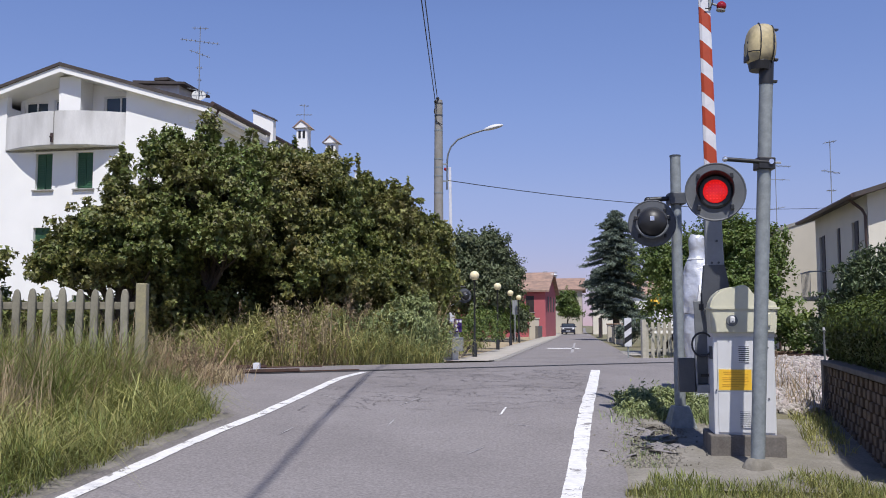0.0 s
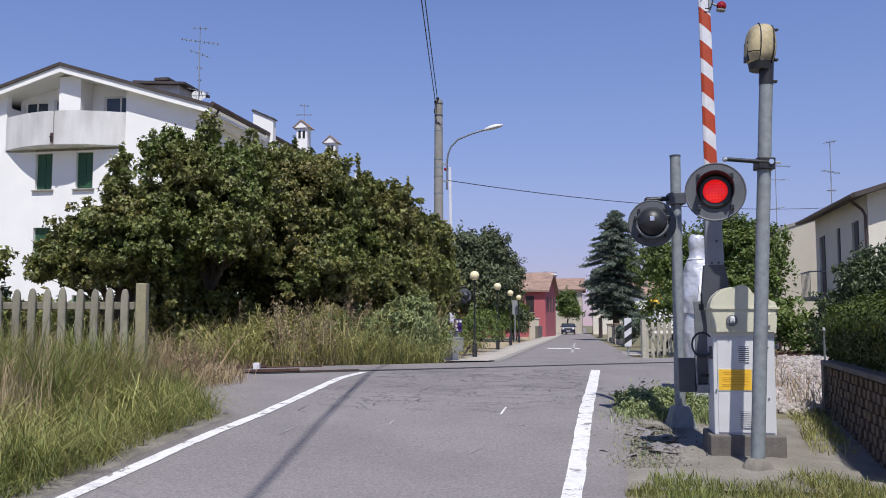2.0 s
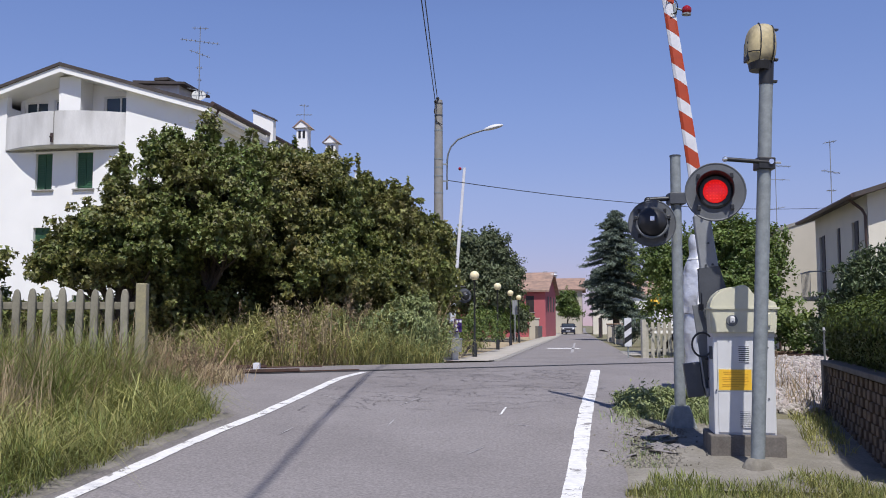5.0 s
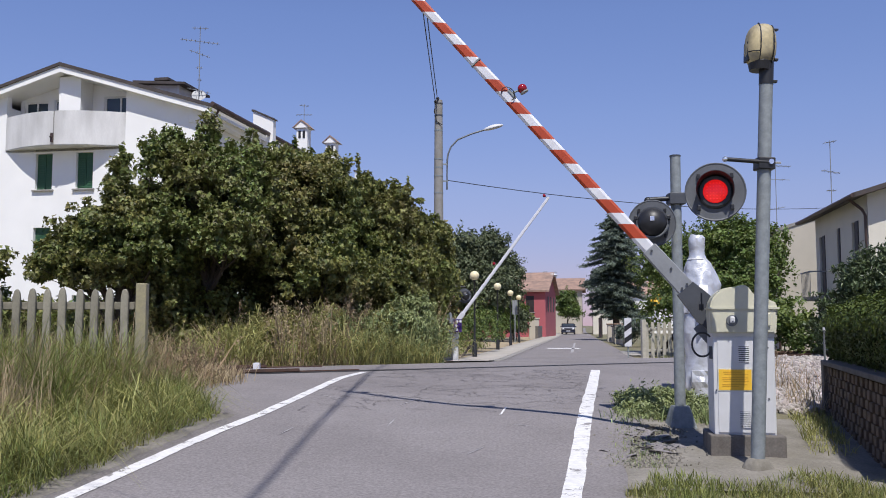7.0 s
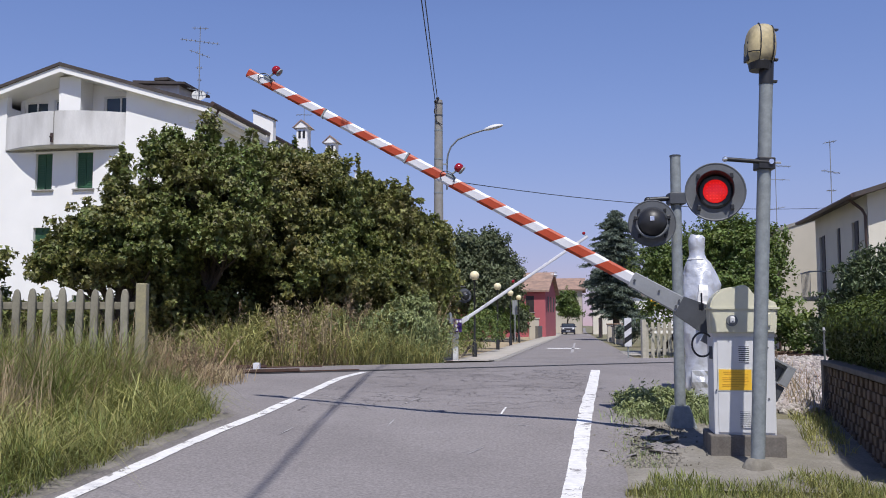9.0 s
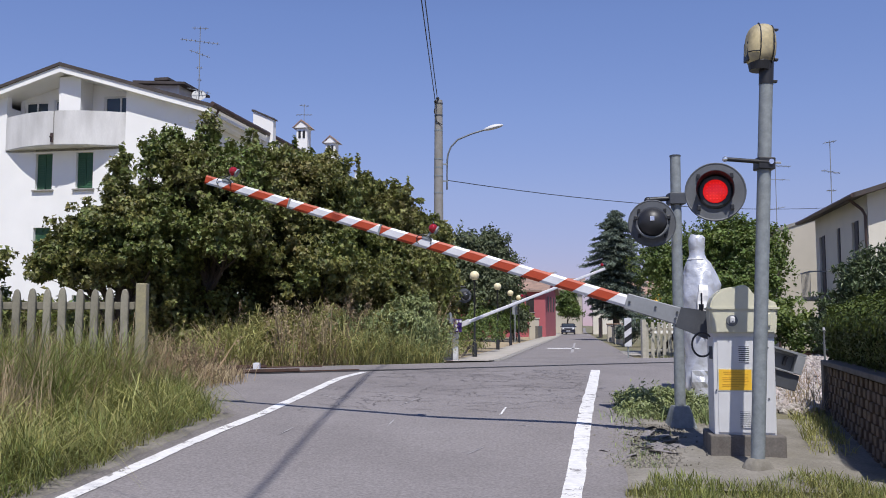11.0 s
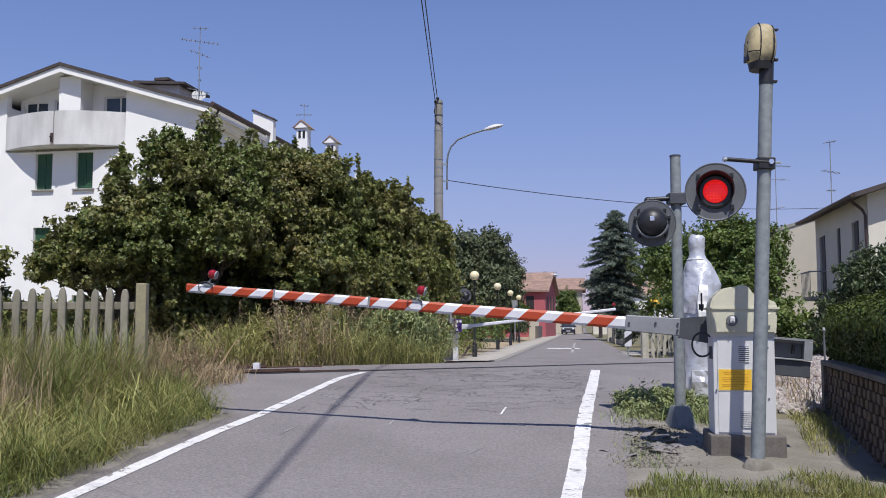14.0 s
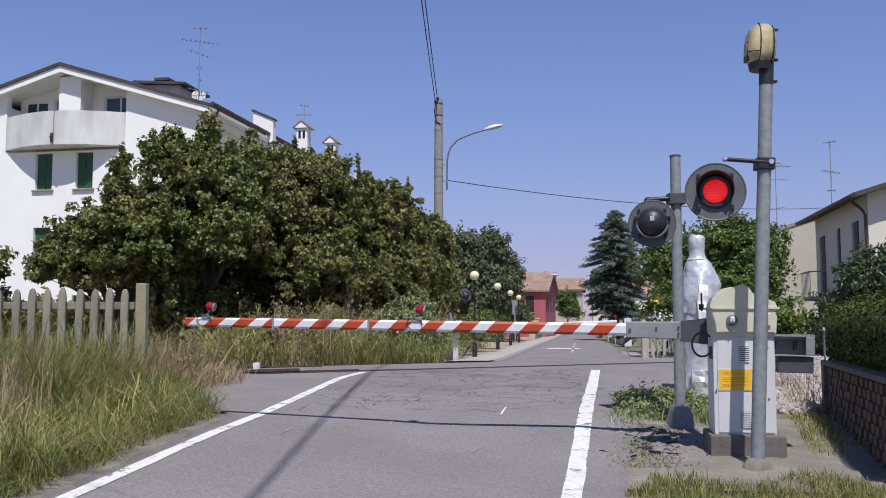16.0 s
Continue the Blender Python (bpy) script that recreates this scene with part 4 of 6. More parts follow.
# ---- houses ----
def window_unit(parent, x0, x1, z0, z1, y, shutter, sill=True, frame_mat=None):
    """Recessed window with a frame, shut shutters or panes and a sill."""
    w = part("window", box(x0, x1, y + 0.10, y + 0.14, z0, z1), M_GLASS, parent, "dark window")
    fm = frame_mat or M_DARKW
    bm = box(x0, x0 + 0.06, y + 0.06, y + 0.12, z0, z1)
    for b in ((x1 - 0.06, x1, z0, z1), (x0, x1, z1 - 0.06, z1), (x0, x1, z0, z0 + 0.06), ((x0 + x1) / 2 - 0.035, (x0 + x1) / 2 + 0.035, z0, z1)):
        box(b[0], b[1], y + 0.062, y + 0.118, b[2], b[3], bm=bm)
    part("frame", bm, fm, w)
    if shutter:
        xm = (x0 + x1) / 2
        for a, b in ((x0, xm - 0.01), (xm + 0.01, x1)):
            s = part("shutter", box(a, b, y - 0.0, y + 0.05, z0, z1, 0.006), shutter, w, "green louvred shutter")
            n = 14
            for i in range(n):
                z = z0 + 0.08 + (z1 - z0 - 0.16) * i / n
                part("slat", box(a + 0.05, b - 0.05, y - 0.018, y + 0.01, z, z + (z1 - z0) / n * 0.5), shutter, s)
    if sill:
        part("sill", box(x0 - 0.1, x1 + 0.1, y - 0.1, y + 0.1, z0 - 0.07, z0 - 0.003, 0.01), M_CONC, w)
    return w


def wall_with_holes(x0, x1, z0, z1, holes, y0, y1):
    """A wall panel pierced by (x0, x1, z0, z1) holes, from boxes laid round them."""
    xs = sorted({x0, x1, *[h[0] for h in holes], *[h[1] for h in holes]})
    zs = sorted({z0, z1, *[h[2] for h in holes], *[h[3] for h in holes]})
    bm = bmesh.new()
    for a, b in zip(xs, xs[1:]):
        for c, d in zip(zs, zs[1:]):
            mx, mz = (a + b) / 2, (c + d) / 2
            if not any(h[0] < mx < h[1] and h[2] < mz < h[3] for h in holes):
                box(a, b, y0, y1, c, d, bm=bm)
    bmesh.ops.remove_doubles(bm, verts=bm.verts[:], dist=0.0005)
    return bm


def white_house():
    h = thing("apartment_house", pose(-9.81, 37, 0.3, 0, 0, -11), "white stuccoed apartment house with a curved top balcony and green shutters", "apartment house")
    G = -0.3
    W, PX, PZ_, EZ = -12.2, -6.1, 11.85, 10.0
    wins = [(-5.5, -4.72, 6.80, 8.32), (-7.36, -6.58, 6.80, 8.32), (-7.36, -6.58, 3.75, 5.22), (-5.5, -4.72, 3.75, 5.22), (-5.5, -4.72, 1.0, 2.4), (-7.36, -6.58, 1.0, 2.4)]
    part("wall", wall_with_holes(W, 0, G, 8.55, wins, 0, 0.3), M_STUCCO, h, "white stucco front wall")
    for x0, x1, z0, z1 in wins:
        window_unit(h, x0, x1, z0, z1, 0.16, M_GREENSH, False)
        part("sill", box(x0 - 0.1, x1 + 0.1, -0.1, 0.16, z0 - 0.07, z0 - 0.003, 0.01), M_CONC, h)
    roof_z = lambda x: EZ + (PZ_ - EZ) * (1 - abs(x - PX) / abs(PX))
    part("gable_wall", prism([(-3.3, 8.55), (0, 8.55), (0, roof_z(0) - 0.2), (-3.3, roof_z(-3.3) - 0.2)], 0, 0.3), M_STUCCO, h, "white stucco gable beside the balcony")
    part("gable_wall", prism([(W, 8.55), (-8.8, 8.55), (-8.8, roof_z(-8.8) - 0.2), (W, roof_z(W) - 0.2)], 0, 0.3), M_STUCCO, h)
    part("side_wall", box(-0.3, 0, 0.3, 22, G, EZ - 0.15), M_STUCCO, h, "long white side wall")
    part("side_wall", box(W, W + 0.3, 0.3, 22, G, EZ - 0.15), M_STUCCO, h)
    part("back_wall", box(W + 0.3, -0.3, 21.7, 22, G, EZ - 0.15), M_STUCCO, h)
    # top-floor loggia behind the balcony
    part("loggia_floor", box(-8.8, -3.3, 0.0, 2.0, 8.40, 8.548), M_CONC, h)
    lw = [(-4.85, -3.4, 8.6, 10.85), (-8.6, -7.5, 8.6, 10.78), (-7.2, -6.45, 8.6, 10.82)]
    part("loggia_wall", wall_with_holes(-8.8, -3.3, 8.55, 10.86, lw, 0.92, 1.12), M_STUCCO, h, "shaded beige back wall")
    for x0, x1, z0, z1 in lw:
        window_unit(h, x0, x1, z0, z1, 0.94, None, False, M_STUCCO)
    part("loggia_gable", prism([(-8.8, 10.86), (-3.3, 10.86), (PX, 11.6)], 0.92, 1.12), M_STUCCO, h)
    part("loggia_side", box(-3.3, -3.1, 0.3, 1.5, 8.55, 10.4), M_STUCCO, h)
    part("loggia_side", box(-9.0, -8.8, 0.3, 1.5, 8.55, 10.4), M_STUCCO, h)
    part("pillar", box(-6.38, -5.38, 0.0, 0.9, 8.55, 11.55), M_STUCCO, h, "wide white pillar")
    # bowed balcony parapet
    bm = bmesh.new()
    rows = []
    for off, z0, z1 in ((0.0, 8.52, 9.91), (0.16, 8.52, 9.91)):
        for z in (z0, z1):
            rows.append([bm.verts.new((-8.8 + 5.5 * i / 24, -(1.12 - off) * math.sin(math.pi * (0.08 + 0.84 * i / 24)) + 0.27, z)) for i in range(25)])
    o0, o1, i0, i1 = rows
    for p, q in ((o0, o1), (i1, i0), (o1, i1), (i0, o0)):
        for k in range(24):
            bm.faces.new((p[k], p[k + 1], q[k + 1], q[k]))
    for k in (0, 24):
        bm.faces.new((o0[k], o1[k], i1[k], i0[k]))
    bmesh.ops.recalc_face_normals(bm, faces=bm.faces[:])
    bal = part("balcony", bm, M_BALC, h, "bowed white balcony parapet with grey streaks")
    slab = [(-8.8 + 5.5 * i / 24, -1.10 * math.sin(math.pi * (0.08 + 0.84 * i / 24)) + 0.27) for i in range(25)]
    bm = bmesh.new()
    lo = [bm.verts.new((x, y, 8.50)) for x, y in slab]
    hi = [bm.verts.new((x, y, 8.62)) for x, y in slab]
    bm.faces.new(lo)
    bm.faces.new(hi[::-1])
    for k in range(24):
        bm.faces.new((lo[k], lo[k + 1], hi[k + 1], hi[k]))
    bmesh.ops.recalc_face_normals(bm, faces=bm.faces[:])
    part("slab", bm, M_BALC, bal)
    part("spout", tube((-6.05, -0.8, 8.85), (-6.05, -1.0, 8.8), 0.045, n=8, bm=box(-6.1, -6.0, -0.93, -0.82, 8.60, 8.98)), M_COPPER, bal, "dark water spout")
    part("balcony_joint", box(-6.02, -5.99, -0.868, -0.83, 8.54, 9.90), M_CONC, bal)
    # roof: two slopes with deep verges; white fascia under a dark covering
    y0, y1 = -0.42, 22.4
    for name, m_, t0, t1 in (("eaves_board", M_STUCCO, -0.20, 0.06), ("roof_covering", M_DROOF, 0.064, 0.20)):
        for sx in (1, -1):
            e = PX + sx * 6.75
            ze = EZ - (PZ_ - EZ) * 0.65 / 6.1
            pts = [(PX, PZ_ + t0), (e, ze + t0), (e, ze + t1), (PX, PZ_ + t1)]
            yy = y0 + (0.0 if t0 < 0 else -0.06)
            part(name, prism(pts, yy, y1), m_, h, "white eaves board" if t0 < 0 else "dark tiled roof slope")
    part("gutter", tube((0.78, -0.6, 9.95), (0.78, 22.4, 9.95), 0.09, n=10), M_COPPER, h, "brown gutter")
    part("downpipe", sweep([(0.78, 0.1, 9.92), (0.6, 0.1, 9.6), (0.12, 0.1, 9.25), (0.1, 0.1, 0)], 0.05, 8), M_COPPER, h, "brown downpipe")
    part("corner_block", box(-0.5, 0.12, -0.06, 0.3, 9.35, 9.75, 0.02), M_STUCCO, h)
    part("cornice", box(0.0, 0.45, 0.3, 22, 9.45, 9.72, 0.04), M_STUCCO, h, "white cornice under the eaves")
    # firewalls that rise through the roof
    for y, x0, dz in ((5.4, 0.0, 0.45), (21.6, 0.1, 0.2)):
        zt = 10.72 + dz * 0.7
        fw = part("firewall", prism([(x0, 8.5), (0.98, 8.5), (0.98, zt - 0.42), (x0 + 0.05, zt), (x0, zt)], y, y + 0.35), M_STUCCO, h, "white firewall above the roof")
        part("coping", prism([(x0 - 0.06, zt + 0.004), (x0 + 0.05, zt + 0.004), (1.04, zt - 0.44), (1.04, zt - 0.37), (x0 + 0.05, zt + 0.08), (x0 - 0.06, zt + 0.08)], y - 0.06, y + 0.41), M_DROOF, fw)
    for y, x, d in ((13.0, -0.25, -0.5), (18.0, -0.25, -0.35)):
        c = part("chimney", box(x - 0.31, x + 0.31, y - 0.31, y + 0.31, 9.6, 12.3 + d, 0.02), M_STUCCO, h, "white chimney with arched flue openings")
        part("cap", prism([(x - 0.44, 12.3 + d), (x + 0.44, 12.3 + d), (x, 12.66 + d)], y - 0.42, y + 0.42), M_STUCCO, c)
        part("cap_tile", prism([(x - 0.5, 12.31 + d), (x - 0.44, 12.31 + d), (x, 12.67 + d), (x + 0.44, 12.31 + d), (x + 0.5, 12.31 + d), (x, 12.75 + d)], y - 0.46, y + 0.46), M_TILE, c)
        for dx in (-0.12, 0.12):
            part("flue_opening", box(x + dx - 0.065, x + dx + 0.065, y - 0.33, y - 0.306, 11.75 + d, 12.15 + d), M_BLACK, c)
    dm = part("dormer", box(-4.4, -2.6, 3.2, 5.2, 11.0, 11.95), M_BALC, h, "low roof dormer")
    part("dormer_roof", prism([(-4.7, 11.954), (-2.2, 11.80), (-2.2, 11.9), (-4.7, 12.09)], 2.9, 5.5), M_DROOF, dm)
    part("flue", box(-4.15, -3.6, 4.0, 4.6, 11.4, 12.33, bm=box(-4.22, -3.53, 3.93, 4.67, 12.33, 12.45)), M_DROOF, dm, "dark metal flue")
    return h


white_house()


def antenna(m, h, rows, label="thin metal television aerial on the roof"):
    a = thing("aerial", m, label, "aerial")
    part("mast", tube((0, 0, 0), (0, 0, h), 0.022, 0.016, 8), M_GREY, a)
    for z, half, n, tilt in rows:
        bm = tube((-half, 0, z), (half, 0, z + tilt), 0.014, n=6)
        for i in range(n):
            x = -half + 2 * half * (i + 0.5) / n
            zz = z + tilt * (i + 0.5) / n
            tube((x, -0.22, zz), (x, 0.22, zz), 0.008, n=5, bm=bm)
            tube((x, 0, zz - 0.06), (x, 0, zz + 0.06), 0.008, n=5, bm=bm)
        part("boom", bm, M_GREY, a)


antenna(pose(-10.7, 40, 11.2, 0, 0, 20), 3.4, ((3.3, 0.35, 3, 0.05), (2.75, 0.85, 9, -0.05), (2.3, 0.45, 4, -0.25), (1.55, 0.15, 2, 0.0), (1.0, 0.1, 2, 0), (0.6, 0.5, 4, -0.15)))
dish = thing("satellite_dish", pose(-10.75, 40.2, 11.5, 60, 0, 10), "small grey satellite dish on the roof", "satellite dish")
part("bowl", lathe([(0.05, 0.0), (0.2, 0.03), (0.29, 0.09), (0.31, 0.10)], 20), M_GREY, dish, "", True)
part("stalk", tube((0, 0, -0.3), (0, 0, 0.02), 0.03, n=8), M_GREY, dish)
antenna(pose(-8.2, 54, 12.5, 0, 0, 30), 2.0, ((1.9, 0.3, 3, 0), (1.3, 0.5, 5, 0.1), (0.7, 0.3, 3, 0.1)))


def house(m, w, d, eave, ridge, wall_mat, roof_mat, label, holes, along="x", over=0.5, side_holes=(), shut=None, front=None):
    """A plain gabled house; its front is at y = 0 and faces -y. along: the ridge's direction."""
    h = thing("house", m, label, "house")
    part("wall", wall_with_holes(0, w, -0.4, eave, holes, 0, 0.25), wall_mat, h)
    for x0, x1, z0, z1 in holes:
        window_unit(h, x0, x1, z0, z1, 0.03, shut)
    sw = part("side_wall", wall_with_holes(0.25, d, -0.4, eave, side_holes, 0, 0.25), wall_mat, h, m=Matrix.Translation((0, 0, 0)) @ Matrix(((0, 1, 0, 0), (1, 0, 0, 0), (0, 0, 1, 0), (0, 0, 0, 1))))
    for y0, y1, z0, z1 in side_holes:
        part("side_window", box(0.08, 0.12, y0, y1, z0, z1), M_GLASS, h, "dark window")
        part("shutter", box(-0.03, 0.03, y0, y0 + (y1 - y0) * 0.45, z0, z1, 0.005), M_DARKW, h)
    part("side_wall", box(w - 0.25, w, 0.25, d, -0.4, eave), wall_mat, h)
    part("back_wall", box(0.25, w - 0.25, d - 0.25, d, -0.4, eave), wall_mat, h)
    if along == "x":
        k = (ridge - eave) / (d / 2)
        for y0, y1 in ((-over, d / 2), (d + over, d / 2)):
            z0 = eave - k * over
            bm = bmesh.new()
            vs = [bm.verts.new(p) for p in ((-over, y0, z0), (w + over, y0, z0), (w + over, y1, ridge), (-over, y1, ridge))]
            ex = bmesh.ops.extrude_face_region(bm, geom=[bm.faces.new(vs)])
            bmesh.ops.translate(bm, vec=(0, 0, 0.16), verts=[g for g in ex["geom"] if isinstance(g, bmesh.types.BMVert)])
            bmesh.ops.recalc_face_normals(bm, faces=bm.faces[:])
            part("roof_slope", bm, roof_mat, h)
        for x in (0, w - 0.25):
            b = prism([(0, eave), (d, eave), (d / 2, ridge - 0.02)], 0, 0.25)
            part("gable", b, wall_mat, h, m=Matrix(((0, 1, 0, x), (1, 0, 0, 0), (0, 0, 1, 0), (0, 0, 0, 1))))
    else:
        k = (ridge - eave) / (w / 2)
        for s in (0, 1):
            e = -over if s == 0 else w + over
            part("roof_slope", prism([(w / 2, ridge), (e, eave - k * over), (e, eave - k * over + 0.16), (w / 2, ridge + 0.16)], -over if front is None else -front, d + over), roof_mat, h)
        for y in (0, d - 0.25):
            part("gable", prism([(0, eave), (w, eave), (w / 2, ridge - 0.02)], y, y + 0.25), wall_mat, h)
    part("gutter", tube((-over, -over, eave - 0.1), (-over, d + over, eave - 0.1), 0.07, n=8), M_COPPER, h, "brown gutter")
    part("downpipe", sweep([(-over, 0.1, eave - 0.12), (-0.15, 0.1, eave - 0.5), (-0.06, 0.08, eave - 0.7), (-0.06, 0.08, 0)], 0.05, 8), M_COPPER, h, "brown downpipe")
    return h


h1 = house(pose(14.0, 30.4, 0.3, 0, 0, -9.7), 9, 7.6, 5.5, 6.9, M_GREYST, M_DROOF, "two-storey greyish house with shuttered windows and a dark roof", [(2.5, 3.6, 3.2, 4.8)], "y", 0.6, [(1.15, 2.05, 2.9, 4.75), (3.65, 4.15, 3.3, 4.75), (6.0, 7.0, 2.2, 4.7)])
bl = part("balcony", box(-0.65, 0.0, 5.9, 7.6, 2.15, 2.3), M_CONC, h1, "small balcony with a thin rail")
for i in range(8):
    part("baluster", tube((-0.62, 5.95 + 0.22 * i, 2.3), (-0.62, 5.95 + 0.22 * i, 3.25), 0.012, n=5), M_GREY, bl)
part("handrail", box(-0.65, -0.59, 5.9, 7.6, 3.25, 3.3, bm=box(-0.65, 0, 5.88, 5.92, 3.25, 3.3)), M_GREY, bl)
house(pose(16.7, 46, 0.3, 0, 0, -9.7), 9, 9, 5.85, 7.3, M_BEIGE, M_CONC, "two-storey beige house with a low pale roof", [(5.5, 6.6, 3.4, 4.8)], "y", 0.5, [(2.0, 3.0, 3.3, 4.8)], front=0.06)
antenna(pose(15.4, 36.5, 5.6, 0, 0, 10), 3.2, ((3.1, 0.25, 3, 0.1), (2.0, 0.4, 3, -0.1), (1.2, 0.2, 2, 0)))
antenna(pose(17.0, 47, 6.4, 0, 0, 15), 3.3, ((3.2, 0.9, 7, 0), (2.5, 0.8, 2, 0), (0.9, 0.5, 4, 0.2)))
antenna(pose(25.0, 47, 7.0, 0, 0, 35), 2.6, ((2.4, 0.5, 5, 0), (1.6, 0.5, 3, 0)))
red = house(pose(1.0, 91.8, 0.3, 0, 0, -12), 9.1, 11, 4.5, 6.4, M_REDST, M_TILE, "red stuccoed house with a terracotta roof beside the street", [(7.2, 8.0, 2.4, 4.0), (4.5, 5.4, 2.4, 4.0)], "x", 0.4, (), M_DARKW)
for y in (2.2, 5.0, 8.0):
    part("side_window", box(9.08, 9.13, y, y + 1.0, 2.5, 4.0), M_DARKW, red, "dark shuttered window")
house(pose(8.7, 128, 0.3, 0, 0, -9), 10.3, 10, 6.0, 7.6, M_BEIGE, M_TILE, "ochre house with a terracotta roof far down the street", [(7.5, 8.6, 2.5, 4.2), (5, 6.1, 2.5, 4.2)], "x", 0.5)
house(pose(19.2, 119, 0.3, 0, 0, -9), 5.0, 12, 5.0, 6.4, M_GREYST, M_TILE, "grey house with a pale gable far down the street", [(1.5, 2.4, 2.6, 4.2)], "y", 0.4, [(2, 3, 2.5, 4.0), (6, 7, 2.5, 4.0)])
house(pose(24.5, 132, 0.3, 0, 0, -9), 8, 10, 5.6, 7.4, M_STUCCO, M_TILE, "white house with a terracotta roof far down the street", [(1.5, 2.6, 3.0, 4.6)], "x", 0.5)
aw = thing("awning", pose(24.0, 120, 3.2, 20, 0, 0), "white awning over a shop front", "awning")
part("cloth", box(-1.6, 0.2, 0, 1.2, 0, 0.05), M_STUCCO, aw, "white cloth")
part("valance", box(-1.6, 0.2, -0.04, 0.0, -0.4, 0.05), M_STUCCO, aw)


# low walls and path of the far street
def low_walls():
    w = tagged(new("wall_street"), "low garden walls, gateposts and an added shade panel along the street", "garden wall", kind="structure")
    part("wall_section", box(0, 0.25, 0, 9, 0, 1.1, 0.01), M_CONC_D, w, m=pose(7.9, 80, 0.28, 0, 0, -8.5))
    for x, y in ((7.4, 77.5), (8.6, 86)):
        part("pillar", box(-0.25, 0.25, -0.25, 0.25, 0, 1.75, 0.02, bm=box(-0.32, 0.32, -0.32, 0.32, 1.75, 1.85)), M_BEIGE, w, m=pose(x, y, 0.28))
    for x, y, l in ((10.42, 53.0, 5.6), (11.15, 59.6, 5.6)):
        part("wall_section", box(0.05, 0.25, 0.3, l, 0, 1.05, 0.01), M_BEIGE, w, "low beige wall", m=pose(x, y, 0.28, 0, 0, -6.2))
        part("coping", box(0.0, 0.3, 0.3, l, 1.054, 1.13, 0.01), M_TILE, w, "terracotta coping", m=pose(x, y, 0.28, 0, 0, -6.2))
    for x, y in ((10.42, 53.0), (11.1, 59.2), (11.8, 65.8)):
        part("pillar", box(-0.2, 0.2, -0.2, 0.2, 0, 1.22, 0.02), M_BEIGE, w, "beige gatepost", m=pose(x, y, 0.28, 0, 0, -6))
        part("pillar_cap", box(-0.27, 0.27, -0.27, 0.27, 1.223, 1.30, 0.015), M_TILE, w, "terracotta cap", m=pose(x, y, 0.28, 0, 0, -6))
    # added dark panel stands in for the cedar's shade, not a known gate
    part("shade_panel", box(0, 0.12, 0, 9, 0.05, 1.9), M_DARKW, w, "dark panel standing in for the cedar's shade", m=pose(14.6, 86, 0.28, 0, 0, -8))


low_walls()
tagged(sheet("pavement", list(np.arange(29.5, 160, 1.5)), lambda y: edge(LEFT, y) - 1.5, lambda y: edge(LEFT, y) - 0.16, 2, 0.03, M_PAVE, 0.08), "pale concrete footpath along the street", "pavement", kind="structure")
tagged(sheet("kerb", list(np.arange(29.5, 160, 1.5)), lambda y: edge(LEFT, y) - 0.16, lambda y: edge(LEFT, y), 1, 0.036, M_CONC, 0.08), "grey concrete kerb", "kerb", kind="structure")
tagged(sheet("verge", list(np.arange(29.5, 100, 1.5)), lambda y: edge(LEFT, y) - 4.5, lambda y: edge(LEFT, y) - 1.5, 2, 0.015, M_EARTH, 0.06), "dry tan earth strip behind the footpath", "verge", kind="structure")
tagged(sheet("driveway", list(np.arange(36, 42.5, 0.8)), lambda y: edge(RIGHT, y) - 0.1, lambda y: edge(RIGHT, y) + 1.0, 2, 0.02, M_PAVE, 0.05), "pale concrete drive entrance", "driveway", kind="structure")
tagged(sheet("road_shoulder", list(np.arange(5.5, 9.7, 0.12)), lambda y: edge(LEFT, y) - 0.62 + 0.12 * noise.noise((y * 1.3, 9, 0)), lambda y: edge(LEFT, y) + 0.02 + 0.07 * noise.noise((y * 2.7, 2, 0)), 4, 0.006, M_DIRT, 0.03), "pale dusty shoulder between the asphalt and the grass", "shoulder", kind="structure")
tagged(sheet("gravel_pad", list(np.arange(7.0, 10.4, 0.12)), lambda y: 1.35 + 0.18 * (y - 7.5), lambda y: 4.2 + 0.2 * (y - 9) + 0.1 * noise.noise((y * 2, 5, 0)), 12, -0.012, M_DIRT, 0.04), "pale dusty concrete pad round the barrier cabinet", "pavement", kind="structure")
# thin dark plate, almost flush with the pad
tagged(part("dark_pad_plate", box(-0.16, 0.16, -0.1, 0.1, -0.02, 0.004, 0.002), M_DGREY, m=pose(1.98, 8.62, float(height(1.98, 8.62)), 0, 3, -9)), "thin dark plate set in the pad", "cover plate")


